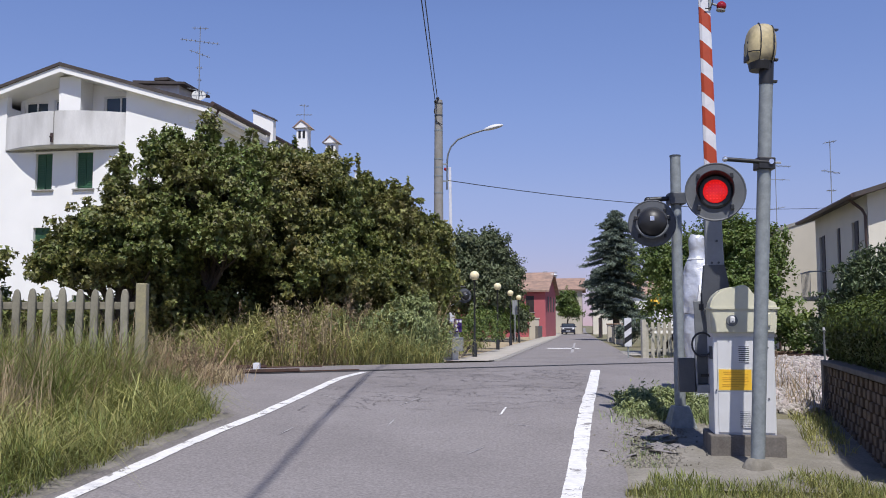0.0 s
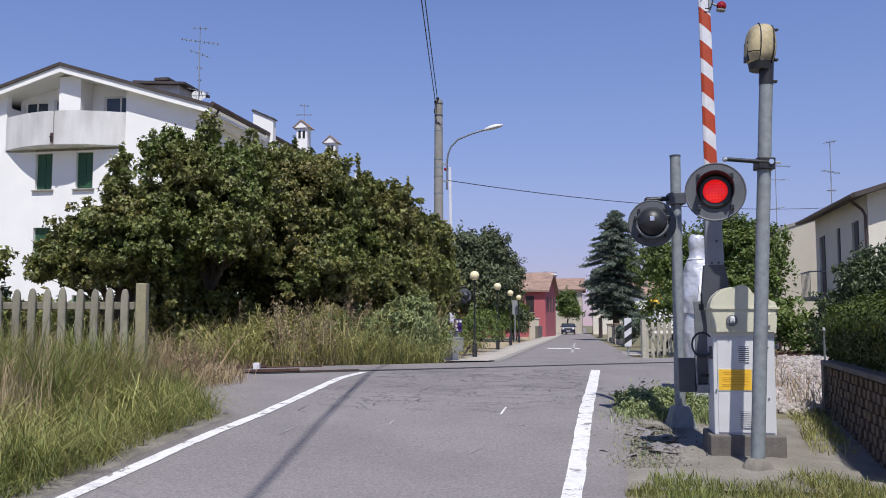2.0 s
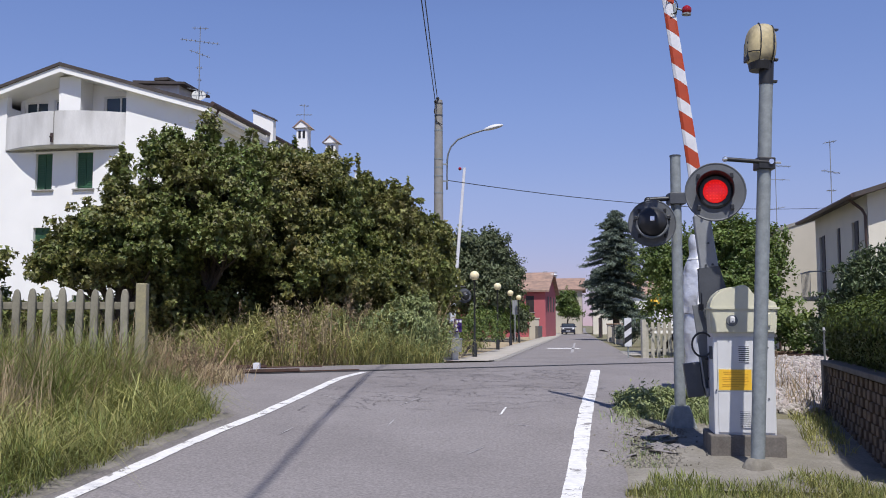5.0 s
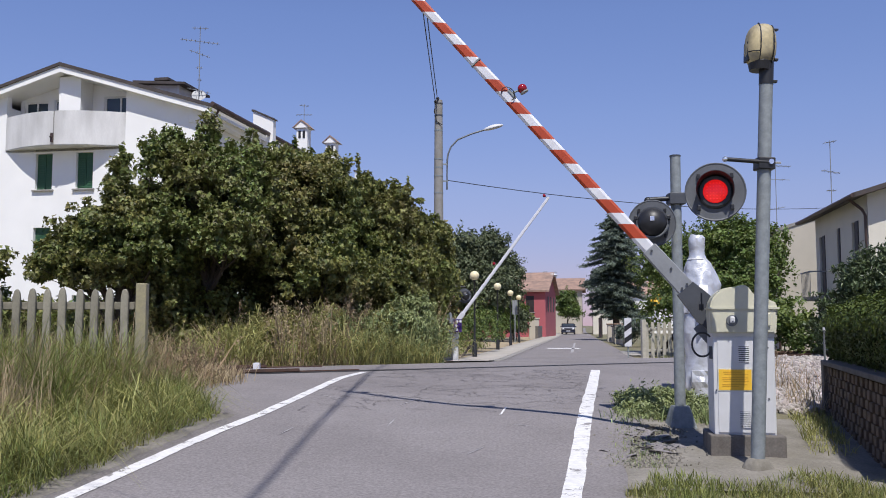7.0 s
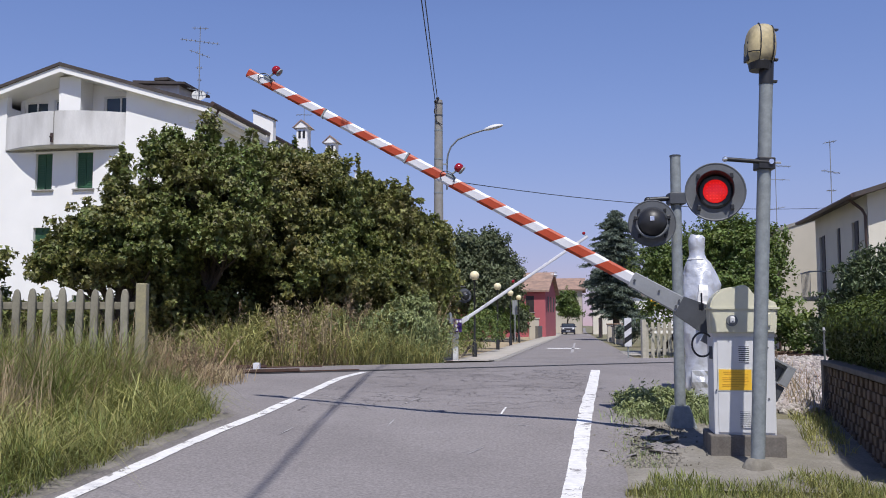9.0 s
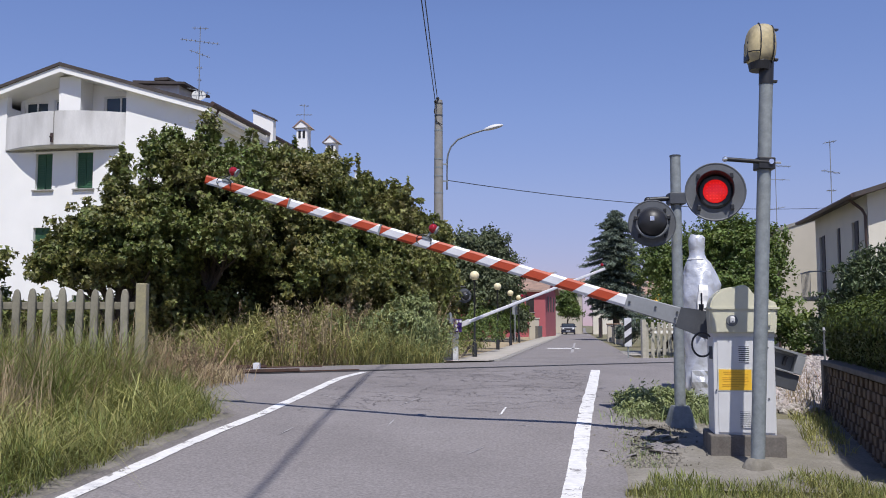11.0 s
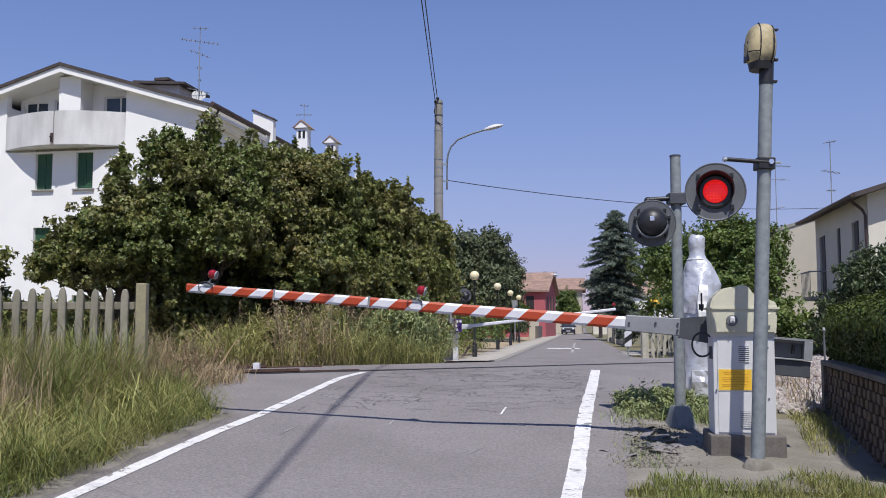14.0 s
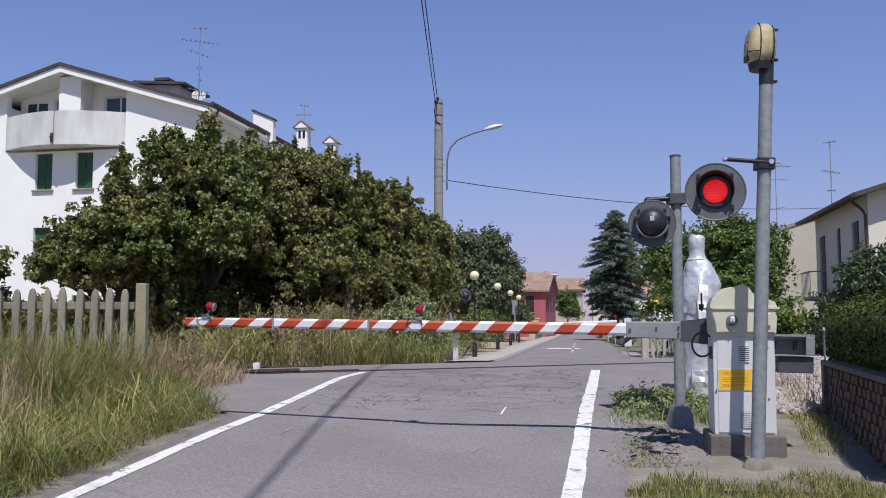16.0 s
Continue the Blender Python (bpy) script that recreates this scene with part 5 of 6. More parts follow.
def car():
    c = thing("car", pose(15.6, 116, 0.22, 0, 0, -8), "small dark parked car facing the crossing", "car")
    bm = prism([(-2.0, 0.3), (2.0, 0.3), (2.05, 0.75), (1.9, 0.95), (0.95, 1.0), (0.35, 1.42), (-1.2, 1.45), (-1.85, 1.0), (-2.05, 0.9)], -0.82, 0.82)
    bmesh.ops.bevel(bm, geom=bm.edges[:], offset=0.07, segments=2, affect="EDGES")
    part("body", bm, M_CARB, c, "dark glossy body", m=pose(0, 0, 0, 0, 0, -90))
    part("windscreen", box(-0.68, 0.68, -0.93, -0.45, 1.0, 1.36, 0.03), M_GLASS, c, m=pose(0, 0.1, 0))
    for x in (-0.76, 0.76):
        for y in (-1.25, 1.25):
            part("wheel", tube((x - 0.1, y, 0.31), (x + 0.1, y, 0.31), 0.31, n=16), M_TYRE, c)
    part("grille", box(-0.35, 0.35, -2.07, -2.03, 0.60, 0.74, 0.01), M_BLACK, c, "black grille")
    part("bumper", box(-0.80, 0.80, -2.12, -1.95, 0.32, 0.46, 0.03), M_CARB, c)
    for x in (-0.82, 0.82):
        part("side_window", box(x - 0.01, x + 0.01, -0.4, 1.2, 1.02, 1.34, 0.005), M_GLASS, c)
        part("mirror", box(x * 1.12 - 0.09, x * 1.12 + 0.09, -0.62, -0.52, 0.98, 1.1, 0.03), M_CARB, c)
    for x in (-0.6, 0.6):
        part("headlight", ball((x, -1.98, 0.75), 0.13, 10, squash=0.7), M_CAB, c)
    part("number_plate", box(-0.26, 0.26, -2.08, -2.05, 0.45, 0.56), M_WHITE, c)


car()


# ---- plants ----
def leaves_mesh(name, c, axis, nrm, length, width, material, fold=0.25, lobed=False):
    """Folded leaves, plain or with three lobes: centres, axes and normals as arrays."""
    n = len(c)
    side = np.cross(axis, nrm)
    side /= np.linalg.norm(side, axis=1, keepdims=True) + 1e-9
    L, W = length[:, None], width[:, None]
    rim = ((-0.5, 0, 0), (0.05, 0.55, 1), (0.06, 0.2, 0.35), (0.5, 0, -0.35), (0.06, -0.2, 0.35), (0.05, -0.55, 1)) if lobed else ((-0.5, 0, 0), (0, 0.5, 1), (0.5, 0, -0.4), (0, -0.5, 1))
    q = len(rim)
    v = np.empty((n, q, 3))
    for i, (a, b, h) in enumerate(rim):
        v[:, i] = c + axis * L * a + side * W * b + nrm * (W if h > 0 else L * 1.2) * h * fold
    k = np.arange(n)[:, None] * q
    f = np.concatenate([k + np.array([[0, i, i + 1]]) for i in range(1, q - 1)])
    me = bpy.data.meshes.new(name)
    me.vertices.add(n * q)
    me.vertices.foreach_set("co", v.reshape(-1))
    me.loops.add(len(f) * 3)
    me.polygons.add(len(f))
    me.polygons.foreach_set("loop_start", np.arange(len(f)) * 3)
    me.loops.foreach_set("vertex_index", f.reshape(-1))
    me.update()
    me.validate()
    me.materials.append(material)
    return me


def unit(rng, n):
    d = rng.normal(size=(n, 3))
    return d / np.linalg.norm(d, axis=1, keepdims=True)


def crown_leaves(rng, lumps, clumps, per, spread, leaf, up=0.5, inner=0.25, shoots=0.2):
    """Leaves in clumps over the lumps (x, y, z, rx, ry, rz)."""
    lumps = np.array(lumps, float)
    area = (lumps[:, 3] * lumps[:, 4] + lumps[:, 3] * lumps[:, 5] + lumps[:, 4] * lumps[:, 5])
    pick = rng.choice(len(lumps), clumps, p=area / area.sum())
    d = unit(rng, clumps)
    d[:, 2] = np.where(d[:, 2] < -0.35, -d[:, 2], d[:, 2])
    rad = np.where(rng.random(clumps) < inner, rng.uniform(0.3, 0.75, clumps), rng.uniform(0.78, 1.04, clumps) + (rng.random(clumps) < 0.3) * rng.uniform(0.05, 0.36, clumps))
    cc = lumps[pick, :3] + d * lumps[pick, 3:6] * rad[:, None]
    out = d / lumps[pick, 3:6]
    out /= np.linalg.norm(out, axis=1, keepdims=True)
    k = np.repeat(np.arange(clumps), per)
    n = len(k)
    size = spread * rng.uniform(0.6, 1.35, clumps)
    # some clumps are upright shoots, the rest are flattened tufts
    shoot = (rng.random(clumps) < shoots)[k][:, None]
    c = cc[k] + unit(rng, n) * (rng.random(n) ** 0.5 * size[k])[:, None] * np.where(shoot, np.array([[0.45, 0.45, 1.7]]), np.array([[1, 1, 0.7]]))
    nr = out[k] * 0.55 + np.array([0, 0, up]) + unit(rng, n) * 0.75
    nr /= np.linalg.norm(nr, axis=1, keepdims=True)
    ax = np.cross(nr, unit(rng, n))
    ax /= np.linalg.norm(ax, axis=1, keepdims=True)
    ax[:, 2] -= 0.25
    le = leaf * rng.uniform(0.6, 1.3, n)
    return c, ax, nr, le


def limbs(base, lumps, r):
    base = Vector(base)
    bm = None
    top = Vector((sum(l[0] for l in lumps) / len(lumps), sum(l[1] for l in lumps) / len(lumps), min(l[2] - l[5] * 0.4 for l in lumps)))
    fork = base.lerp(top, 0.8)
    bm = sweep([base - Vector((0, 0, 0.1)), base.lerp(fork, 0.5) + Vector((0.05, 0.03, 0)), fork], [r * 1.25, r, r * 0.85], 8)
    for l in lumps:
        e = Vector(l[:3]) + Vector((0, 0, l[5] * 0.3))
        mid = fork.lerp(e, 0.5) + Vector((0.08, -0.06, -0.12))
        sweep([fork - Vector((0, 0, 0.1)), mid, e], [r * 0.6, r * 0.36, r * 0.12], 6, bm=bm)
        for k in range(5):
            a = 2.4 * k + l[0]
            tip = Vector(l[:3]) + Vector((l[3] * 0.8 * math.cos(a), l[4] * 0.8 * math.sin(a), l[5] * (0.3 - 0.15 * k)))
            sweep([mid, mid.lerp(tip, 0.5) + Vector((0, 0, 0.06)), tip], [r * 0.25, r * 0.16, r * 0.05], 5, bm=bm)
    return bm


def tree(name, base, lumps, clumps, per, spread, leaf, material, label, category, seed, r=0.12, up=0.5, narrow=0.62, inner=0.25, lobed=False):
    t = thing(name, Matrix.Identity(4), label, category)
    part("trunk", limbs(base, lumps, r), M_BARK, t, "grey-brown trunk and limbs", True)
    rng = np.random.default_rng(seed)
    c, ax, nr, le = crown_leaves(rng, lumps, clumps, per, spread, leaf, up, inner)
    ob = new("crown", leaves_mesh("crown", c, ax, nr, le, le * narrow, material, lobed=lobed))
    ob.parent = t
    return t


def crossing_trees():
    G = "broad-leaved tree"
    specs = [
        ((-6.0, 17.2, 0.6), [(-6.15, 17.3, 2.85, 0.9, 1.1, 0.85), (-6.95, 17.2, 2.50, 0.62, 0.8, 0.52), (-6.3, 17.0, 2.35, 0.6, 0.6, 0.42), (-5.5, 17.4, 2.9, 0.8, 1.0, 0.9), (-5.45, 18.0, 1.9, 0.7, 0.9, 1.0), (-6.7, 17.2, 2.95, 0.45, 0.6, 0.45), (-6.0, 17.4, 3.3, 0.45, 0.7, 0.55), (-5.6, 17.6, 3.8, 0.36, 0.5, 0.4), (-6.13, 17.0, 3.84, 0.16, 0.16, 0.4), (-6.01, 17.2, 4.18, 0.16, 0.16, 0.5), (-5.57, 17.4, 4.49, 0.18, 0.18, 0.5)]),
        ((-4.5, 18.2, 0.6), [(-4.75, 18.2, 4.1, 0.75, 1.0, 0.9), (-5.3, 18.5, 3.65, 0.55, 0.8, 0.7), (-3.95, 18.4, 3.9, 0.85, 1.0, 1.0), (-4.5, 18.8, 2.9, 1.1, 1.0, 0.9), (-5.3, 17.8, 4.64, 0.2, 0.2, 0.6), (-5.04, 18.0, 4.61, 0.14, 0.14, 0.45), (-4.68, 18.2, 4.85, 0.22, 0.22, 0.75), (-4.26, 18.3, 4.67, 0.18, 0.18, 0.4), (-4.0, 17.5, 3.0, 0.7, 0.7, 0.6)]),
        ((-2.9, 19.2, 0.6), [(-3.05, 19.2, 4.0, 0.95, 1.1, 1.0), (-2.25, 19.4, 3.85, 0.75, 0.9, 1.0), (-2.8, 18.9, 2.4, 1.25, 1.1, 1.3), (-2.5, 19.6, 1.4, 1.1, 1.0, 0.9), (-2.3, 18.1, 2.4, 0.7, 0.6, 0.6), (-2.65, 19.4, 4.5, 0.4, 0.5, 0.5), (-3.87, 18.8, 4.8, 0.22, 0.22, 0.5), (-3.56, 19, 4.65, 0.15, 0.15, 0.4), (-3.18, 19.2, 4.71, 0.22, 0.22, 0.5)]),
        ((-1.3, 20.3, 0.6), [(-1.45, 20.3, 3.25, 0.85, 1.0, 1.0), (-1.2, 20.0, 2.1, 1.1, 1.1, 1.2), (-1.1, 20.6, 3.75, 0.55, 0.7, 0.75), (-0.75, 20.5, 3.2, 0.45, 0.6, 0.75), (-1.1, 19.8, 1.3, 1.0, 0.9, 0.8), (-2.69, 19.8, 4.59, 0.2, 0.2, 0.5), (-2.23, 20, 4.45, 0.2, 0.2, 0.5), (-1.77, 20.2, 4.24, 0.2, 0.2, 0.5), (-1.49, 20.3, 4.07, 0.15, 0.15, 0.5)]),
        ((-0.3, 21.2, 0.6), [(-0.35, 21.2, 2.75, 0.50, 0.8, 1.0), (-0.15, 21.4, 2.15, 0.42, 0.7, 0.85), (-0.7, 21.0, 1.6, 0.65, 0.9, 0.9), (-0.08, 21.3, 3.3, 0.25, 0.3, 0.45), (-1.07, 21, 3.72, 0.15, 0.15, 0.5), (-0.5, 21.2, 3.42, 0.13, 0.13, 0.5)]),
    ]
    for i, (b, lumps) in enumerate(specs):
        tree("tree", b, lumps, 1250, 46, 0.16, 0.09, M_LEAF, "dark green broad-leaved bushy tree behind the track", G, 20 + i, 0.10, inner=0.34, narrow=0.95, up=0.35, lobed=True)
    tree("tree", (-9.6, 18, 0.6), [(-9.1, 18, 2.2, 0.5, 0.8, 0.9), (-9.4, 18.5, 1.4, 0.8, 0.9, 0.9)], 160, 34, 0.22, 0.12, M_LEAF, "dark green broad-leaved bushy tree at the fence", G, 31, 0.08, narrow=0.95, lobed=True)
    # street trees
    tree("tree", (2.6, 66, 0.3), [(1.9, 66, 5.3, 2.0, 1.8, 2.6), (3.5, 66.5, 5.7, 1.25, 1.7, 2.5), (2.9, 65, 3.4, 2.2, 1.8, 2.2), (0.6, 65, 4.2, 2.0, 1.8, 2.8)], 900, 34, 0.45, 0.22, M_LEAF_F, "dark green street tree with a rounded crown", "tree", 41, 0.2)
    tree("tree", (5.6, 74, 0.3), [(4.9, 74, 4.6, 1.4, 1.7, 2.4), (5.2, 74.5, 3.0, 1.0, 1.4, 1.5)], 340, 34, 0.45, 0.22, M_LEAF_F, "dark green street tree with a rounded crown", "tree", 42, 0.16)
    tree("shrub", (0.6, 34, 0.3), [(0.2, 33.5, 1.0, 0.7, 0.6, 0.7), (0.9, 36.5, 1.1, 0.6, 0.7, 0.7), (1.6, 41, 1.3, 0.8, 1.0, 0.9), (2.2, 46, 1.2, 0.8, 1.0, 0.8)], 260, 32, 0.22, 0.10, M_LEAF_Y, "light green shrubs along the footpath", "shrub", 43, 0.04)
    tree("shrub", (4.2, 64, 0.3), [(4.0, 77, 1.8, 1.3, 0.8, 1.5), (5.2, 78, 1.7, 1.0, 0.8, 1.2), (0.8, 68, 1.8, 1.5, 1.2, 1.6), (2.8, 69, 1.9, 1.6, 1.2, 1.6), (4.6, 71, 2.0, 1.4, 1.2, 1.7), (4.2, 63.8, 1.5, 0.9, 0.8, 1.0), (6.0, 72, 1.8, 1.0, 1.0, 1.3)], 640, 32, 0.25, 0.14, M_LEAF_Y, "light green shrubs under the street trees", "shrub", 46, 0.04)
    tree("tree", (15.6, 118, 0.3), [(15.6, 118, 4.0, 1.4, 1.4, 1.6), (16.0, 117.6, 2.8, 1.4, 1.3, 1.2)], 190, 36, 0.5, 0.28, M_LEAF_Y, "small light green street tree before the houses", "tree", 44, 0.1)
    tree("tree", (14, 160, 0.3), [(13.5, 160, 8.2, 2.2, 2, 1.8), (17.5, 160, 8.4, 2.2, 2, 1.6), (10, 160, 8, 2, 2, 1.8)], 240, 36, 0.7, 0.35, M_LEAF_F, "distant dark pine crowns above the roofs", "tree", 45, 0.2)
    tree("shrub", (-6.0, 20.6, 0.6), [(-5.3, 19.4, 2.0, 1.1, 0.7, 1.2), (-4.3, 19.8, 2.0, 1.1, 0.7, 1.2), (-5.75, 18.8, 1.7, 0.7, 0.6, 1.0), (-3.3, 20.2, 2.0, 1.0, 0.7, 1.1), (-7.0, 18.6, 1.0, 0.9, 0.6, 0.65), (-10.5, 20, 1.25, 1.1, 0.7, 0.75), (-8.8, 20.3, 1.25, 1.1, 0.7, 0.75), (-7.2, 20.5, 1.25, 1.1, 0.7, 0.75), (-8.0, 19.9, 1.2, 0.9, 0.6, 0.75), (-9.7, 19.9, 1.2, 0.9, 0.6, 0.75), (-5.2, 17.9, 1.2, 0.8, 0.5, 0.8), (-4.4, 18.2, 1.3, 0.8, 0.5, 0.9), (-4.8, 17.6, 0.9, 0.9, 0.4, 0.5), (-5.6, 20.7, 1.3, 1.1, 0.7, 0.9), (-4.0, 21.0, 1.3, 1.1, 0.7, 0.9), (-2.4, 21.6, 1.3, 1.1, 0.7, 0.9), (-6.1, 19.6, 0.9, 0.8, 0.5, 0.6), (-5.3, 19.8, 0.9, 0.8, 0.5, 0.6), (-4.6, 20.0, 0.95, 0.8, 0.5, 0.6)], 1650, 36, 0.24, 0.12, M_LEAF, "dark undergrowth beneath the trees", "shrub", 47, 0.04)
    tree("shrub", (5.1, 66, 0.3), [(4.9, 66, 1.5, 0.8, 0.7, 1.2), (5.4, 67.5, 1.3, 0.7, 0.7, 1.0), (5.9, 70, 1.4, 0.6, 0.7, 1.1)], 260, 32, 0.25, 0.14, M_LEAF_F, "dark green bushes before the red house", "shrub", 48, 0.04)
    # right side
    tree("tree", (9.0, 39, 0.3), [(9.3, 39, 3.6, 1.1, 1.3, 1.3), (10.0, 38.5, 3.0, 1.2, 1.3, 1.5), (9.3, 37.5, 1.9, 1.2, 1.2, 1.2), (10.5, 38, 3.9, 1.0, 1.0, 1.4)], 760, 34, 0.30, 0.13, M_LEAF_Y, "bushy green garden tree", "tree", 51, 0.1)
    tree("tree", (9.4, 30, 0.3), [(9.2, 30, 3.7, 1.1, 1.1, 1.15), (10.1, 30, 3.5, 1.0, 1.0, 1.2), (9.6, 29.5, 2.2, 1.3, 1.2, 1.3), (8.6, 29.5, 1.9, 1.0, 1.0, 1.1)], 760, 34, 0.26, 0.12, M_LEAF_Y, "bushy green fruit tree", "tree", 52, 0.09)
    tree("shrub", (7.4, 22, 0.5), [(7.2, 22, 1.15, 0.6, 0.6, 0.6), (8.0, 22.5, 1.35, 0.7, 0.7, 0.8), (8.7, 22, 1.1, 0.6, 0.6, 0.6), (6.6, 22.3, 1.3, 0.5, 0.5, 0.8)], 300, 30, 0.18, 0.10, M_LEAF_Y, "green shrubs behind the track", "shrub", 53, 0.03)
    tree("shrub", (8.6, 19.8, 0.5), [(8.35, 19.8, 1.45, 0.4, 0.6, 0.75), (8.75, 19.7, 1.75, 0.42, 0.6, 0.95), (9.15, 19.6, 2.1, 0.4, 0.7, 0.95), (9.6, 19.4, 2.2, 0.45, 0.7, 0.95), (10.0, 19.4, 2.15, 0.5, 0.8, 0.95), (8.9, 19.8, 1.2, 0.9, 0.8, 0.7)], 560, 34, 0.20, 0.12, M_LEAF_L, "dark green laurel bush behind the hedge", "shrub", 54, 0.04, up=0.3, narrow=0.35)


crossing_trees()


def flowers():
    rng = np.random.default_rng(77)
    for m, label, spots in ((M_WHITE, "white blossoms on a garden shrub", (7.2, 30.6, 1.75)), (M_YELLOW, "yellow blossoms on a garden shrub", (7.1, 30.5, 2.3))):
        n = 26 if m is M_WHITE else 8
        c = np.array(spots) + rng.normal(size=(n, 3)) * np.array([0.22, 0.2, 0.09])
        a = unit(rng, n)
        nr = np.cross(a, unit(rng, n))
        nr /= np.linalg.norm(nr, axis=1, keepdims=True)
        tagged(new("blossom", leaves_mesh("blossom", c, a, nr, np.full(n, 0.10), np.full(n, 0.09), m)), label, "flowers", kind="stuff")


flowers()


def cedar():
    t = thing("conifer", pose(13.4, 72, 0.3), "blue-green cedar with drooping layered branches", "conifer tree")
    part("trunk", tube((0, 0, -0.1), (0.0, 0, 10.1), 0.3, 0.03, 10), M_BARK, t, "", True)
    rng = np.random.default_rng(60)
    rnd = random.Random(61)
    cs, axs = [], []
    wood = bmesh.new()
    for k in range(170):
        h = 1.7 + 8.4 * (k / 170) ** 0.95
        reach = float(np.interp(h, (1.6, 3.2, 5.2, 7.3, 9.2, 10.2), (1.3, 1.9, 2.35, 1.85, 1.0, 0.25))) * rnd.choice((0.55, 0.75, 0.95, 1.05, 1.2)) * rnd.uniform(0.9, 1.1)
        a = 2.399 * k + rnd.uniform(-0.3, 0.3)
        dirv = np.array([math.cos(a), math.sin(a), 0])
        pts = []
        for i in range(5):
            u = i / 4
            pts.append(np.array([0, 0, h]) + dirv * reach * u + np.array([0, 0, 0.35 * u - 0.55 * u * u]) * reach * 0.6)
        sweep([Vector(p) for p in pts], [0.05, 0.04, 0.03, 0.02, 0.008], 4, bm=wood)
        for i in range(int(150 * reach) + 40):
            u = rnd.uniform(0.15, 1.0)
            p = np.array([np.interp(u, [0, .25, .5, .75, 1], [q[j] for q in pts]) for j in range(3)])
            off = rng.normal(size=3) * np.array([0.17, 0.17, 0.035]) * (0.5 + reach * 0.3)
            cs.append(p + off + np.array([0, 0, -0.05]))
            axs.append(dirv * 0.8 + rng.normal(size=3) * 0.5 + np.array([0, 0, -0.25]))
    part("branch", wood, M_BARK, t)
    c, ax = np.array(cs), np.array(axs)
    ax /= np.linalg.norm(ax, axis=1, keepdims=True)
    nr = np.cross(ax, unit(rng, len(ax)))
    nr /= np.linalg.norm(nr, axis=1, keepdims=True)
    le = 0.34 * rng.uniform(0.6, 1.3, len(c))
    ob = new("crown", leaves_mesh("crown", c, ax, nr, le, le * 0.2, M_NEEDLE))
    ob.parent = t


cedar()


def hedge():
    rng = np.random.default_rng(70)
    n = 30000
    # leaves over the faces of a clipped block
    x, y, z = rng.uniform(0.04, 0.85, n), rng.uniform(-4.1, -0.02, n), rng.uniform(1.09, 1.73, n)
    which = rng.random(n)
    j = rng.normal(size=n) * 0.035
    nr = np.zeros((n, 3))
    left, top, end = which < 0.5, (which >= 0.5) & (which < 0.86), which >= 0.86
    # the clipped side leans in below its bulge and rounds off above it
    under, over = np.clip((1.50 - z[left]) / 0.4, 0, 1), np.clip((z[left] - 1.50) / 0.23, 0, 1)
    x[left] = 0.02 + 0.13 * under + 0.20 * over ** 2 + j[left]
    nr[left] = np.stack([-1 + 0.75 * over, 0 * under, 0.05 - 0.45 * under + 1.0 * over], 1)
    x[top] = 0.18 + 0.85 * x[top]
    z[top] = 1.73 + j[top] + 0.03 * np.sin(y[top] * 5)
    nr[top] = (0, 0, 1)
    y[end] = -0.03 + j[end] * np.where(rng.random(end.sum()) < 0.5, 1, 1)
    nr[end] = (0, 1, 0.2)
    nr = nr + unit(rng, n) * 0.42
    nr /= np.linalg.norm(nr, axis=1, keepdims=True)
    ax = np.cross(nr, unit(rng, n))
    ax /= np.linalg.norm(ax, axis=1, keepdims=True)
    h = thing("hedge", HEDGE, "clipped green hedge on top of the garden wall", "hedge")
    le = rng.uniform(0.025, 0.055, n)
    ob = new("foliage", leaves_mesh("foliage", np.stack([x, y, z], 1), ax, nr, le, le * 0.6, M_HEDGE))
    ob.parent = h
    # plain near-black box paints the deep shade within the hedge
    part("shade_core", box(0.24, 0.80, -4.05, -0.08, 1.09, 1.67, 0.05), M_SHADE_CORE, h, "near-black core painting the shade among the twigs")


hedge()


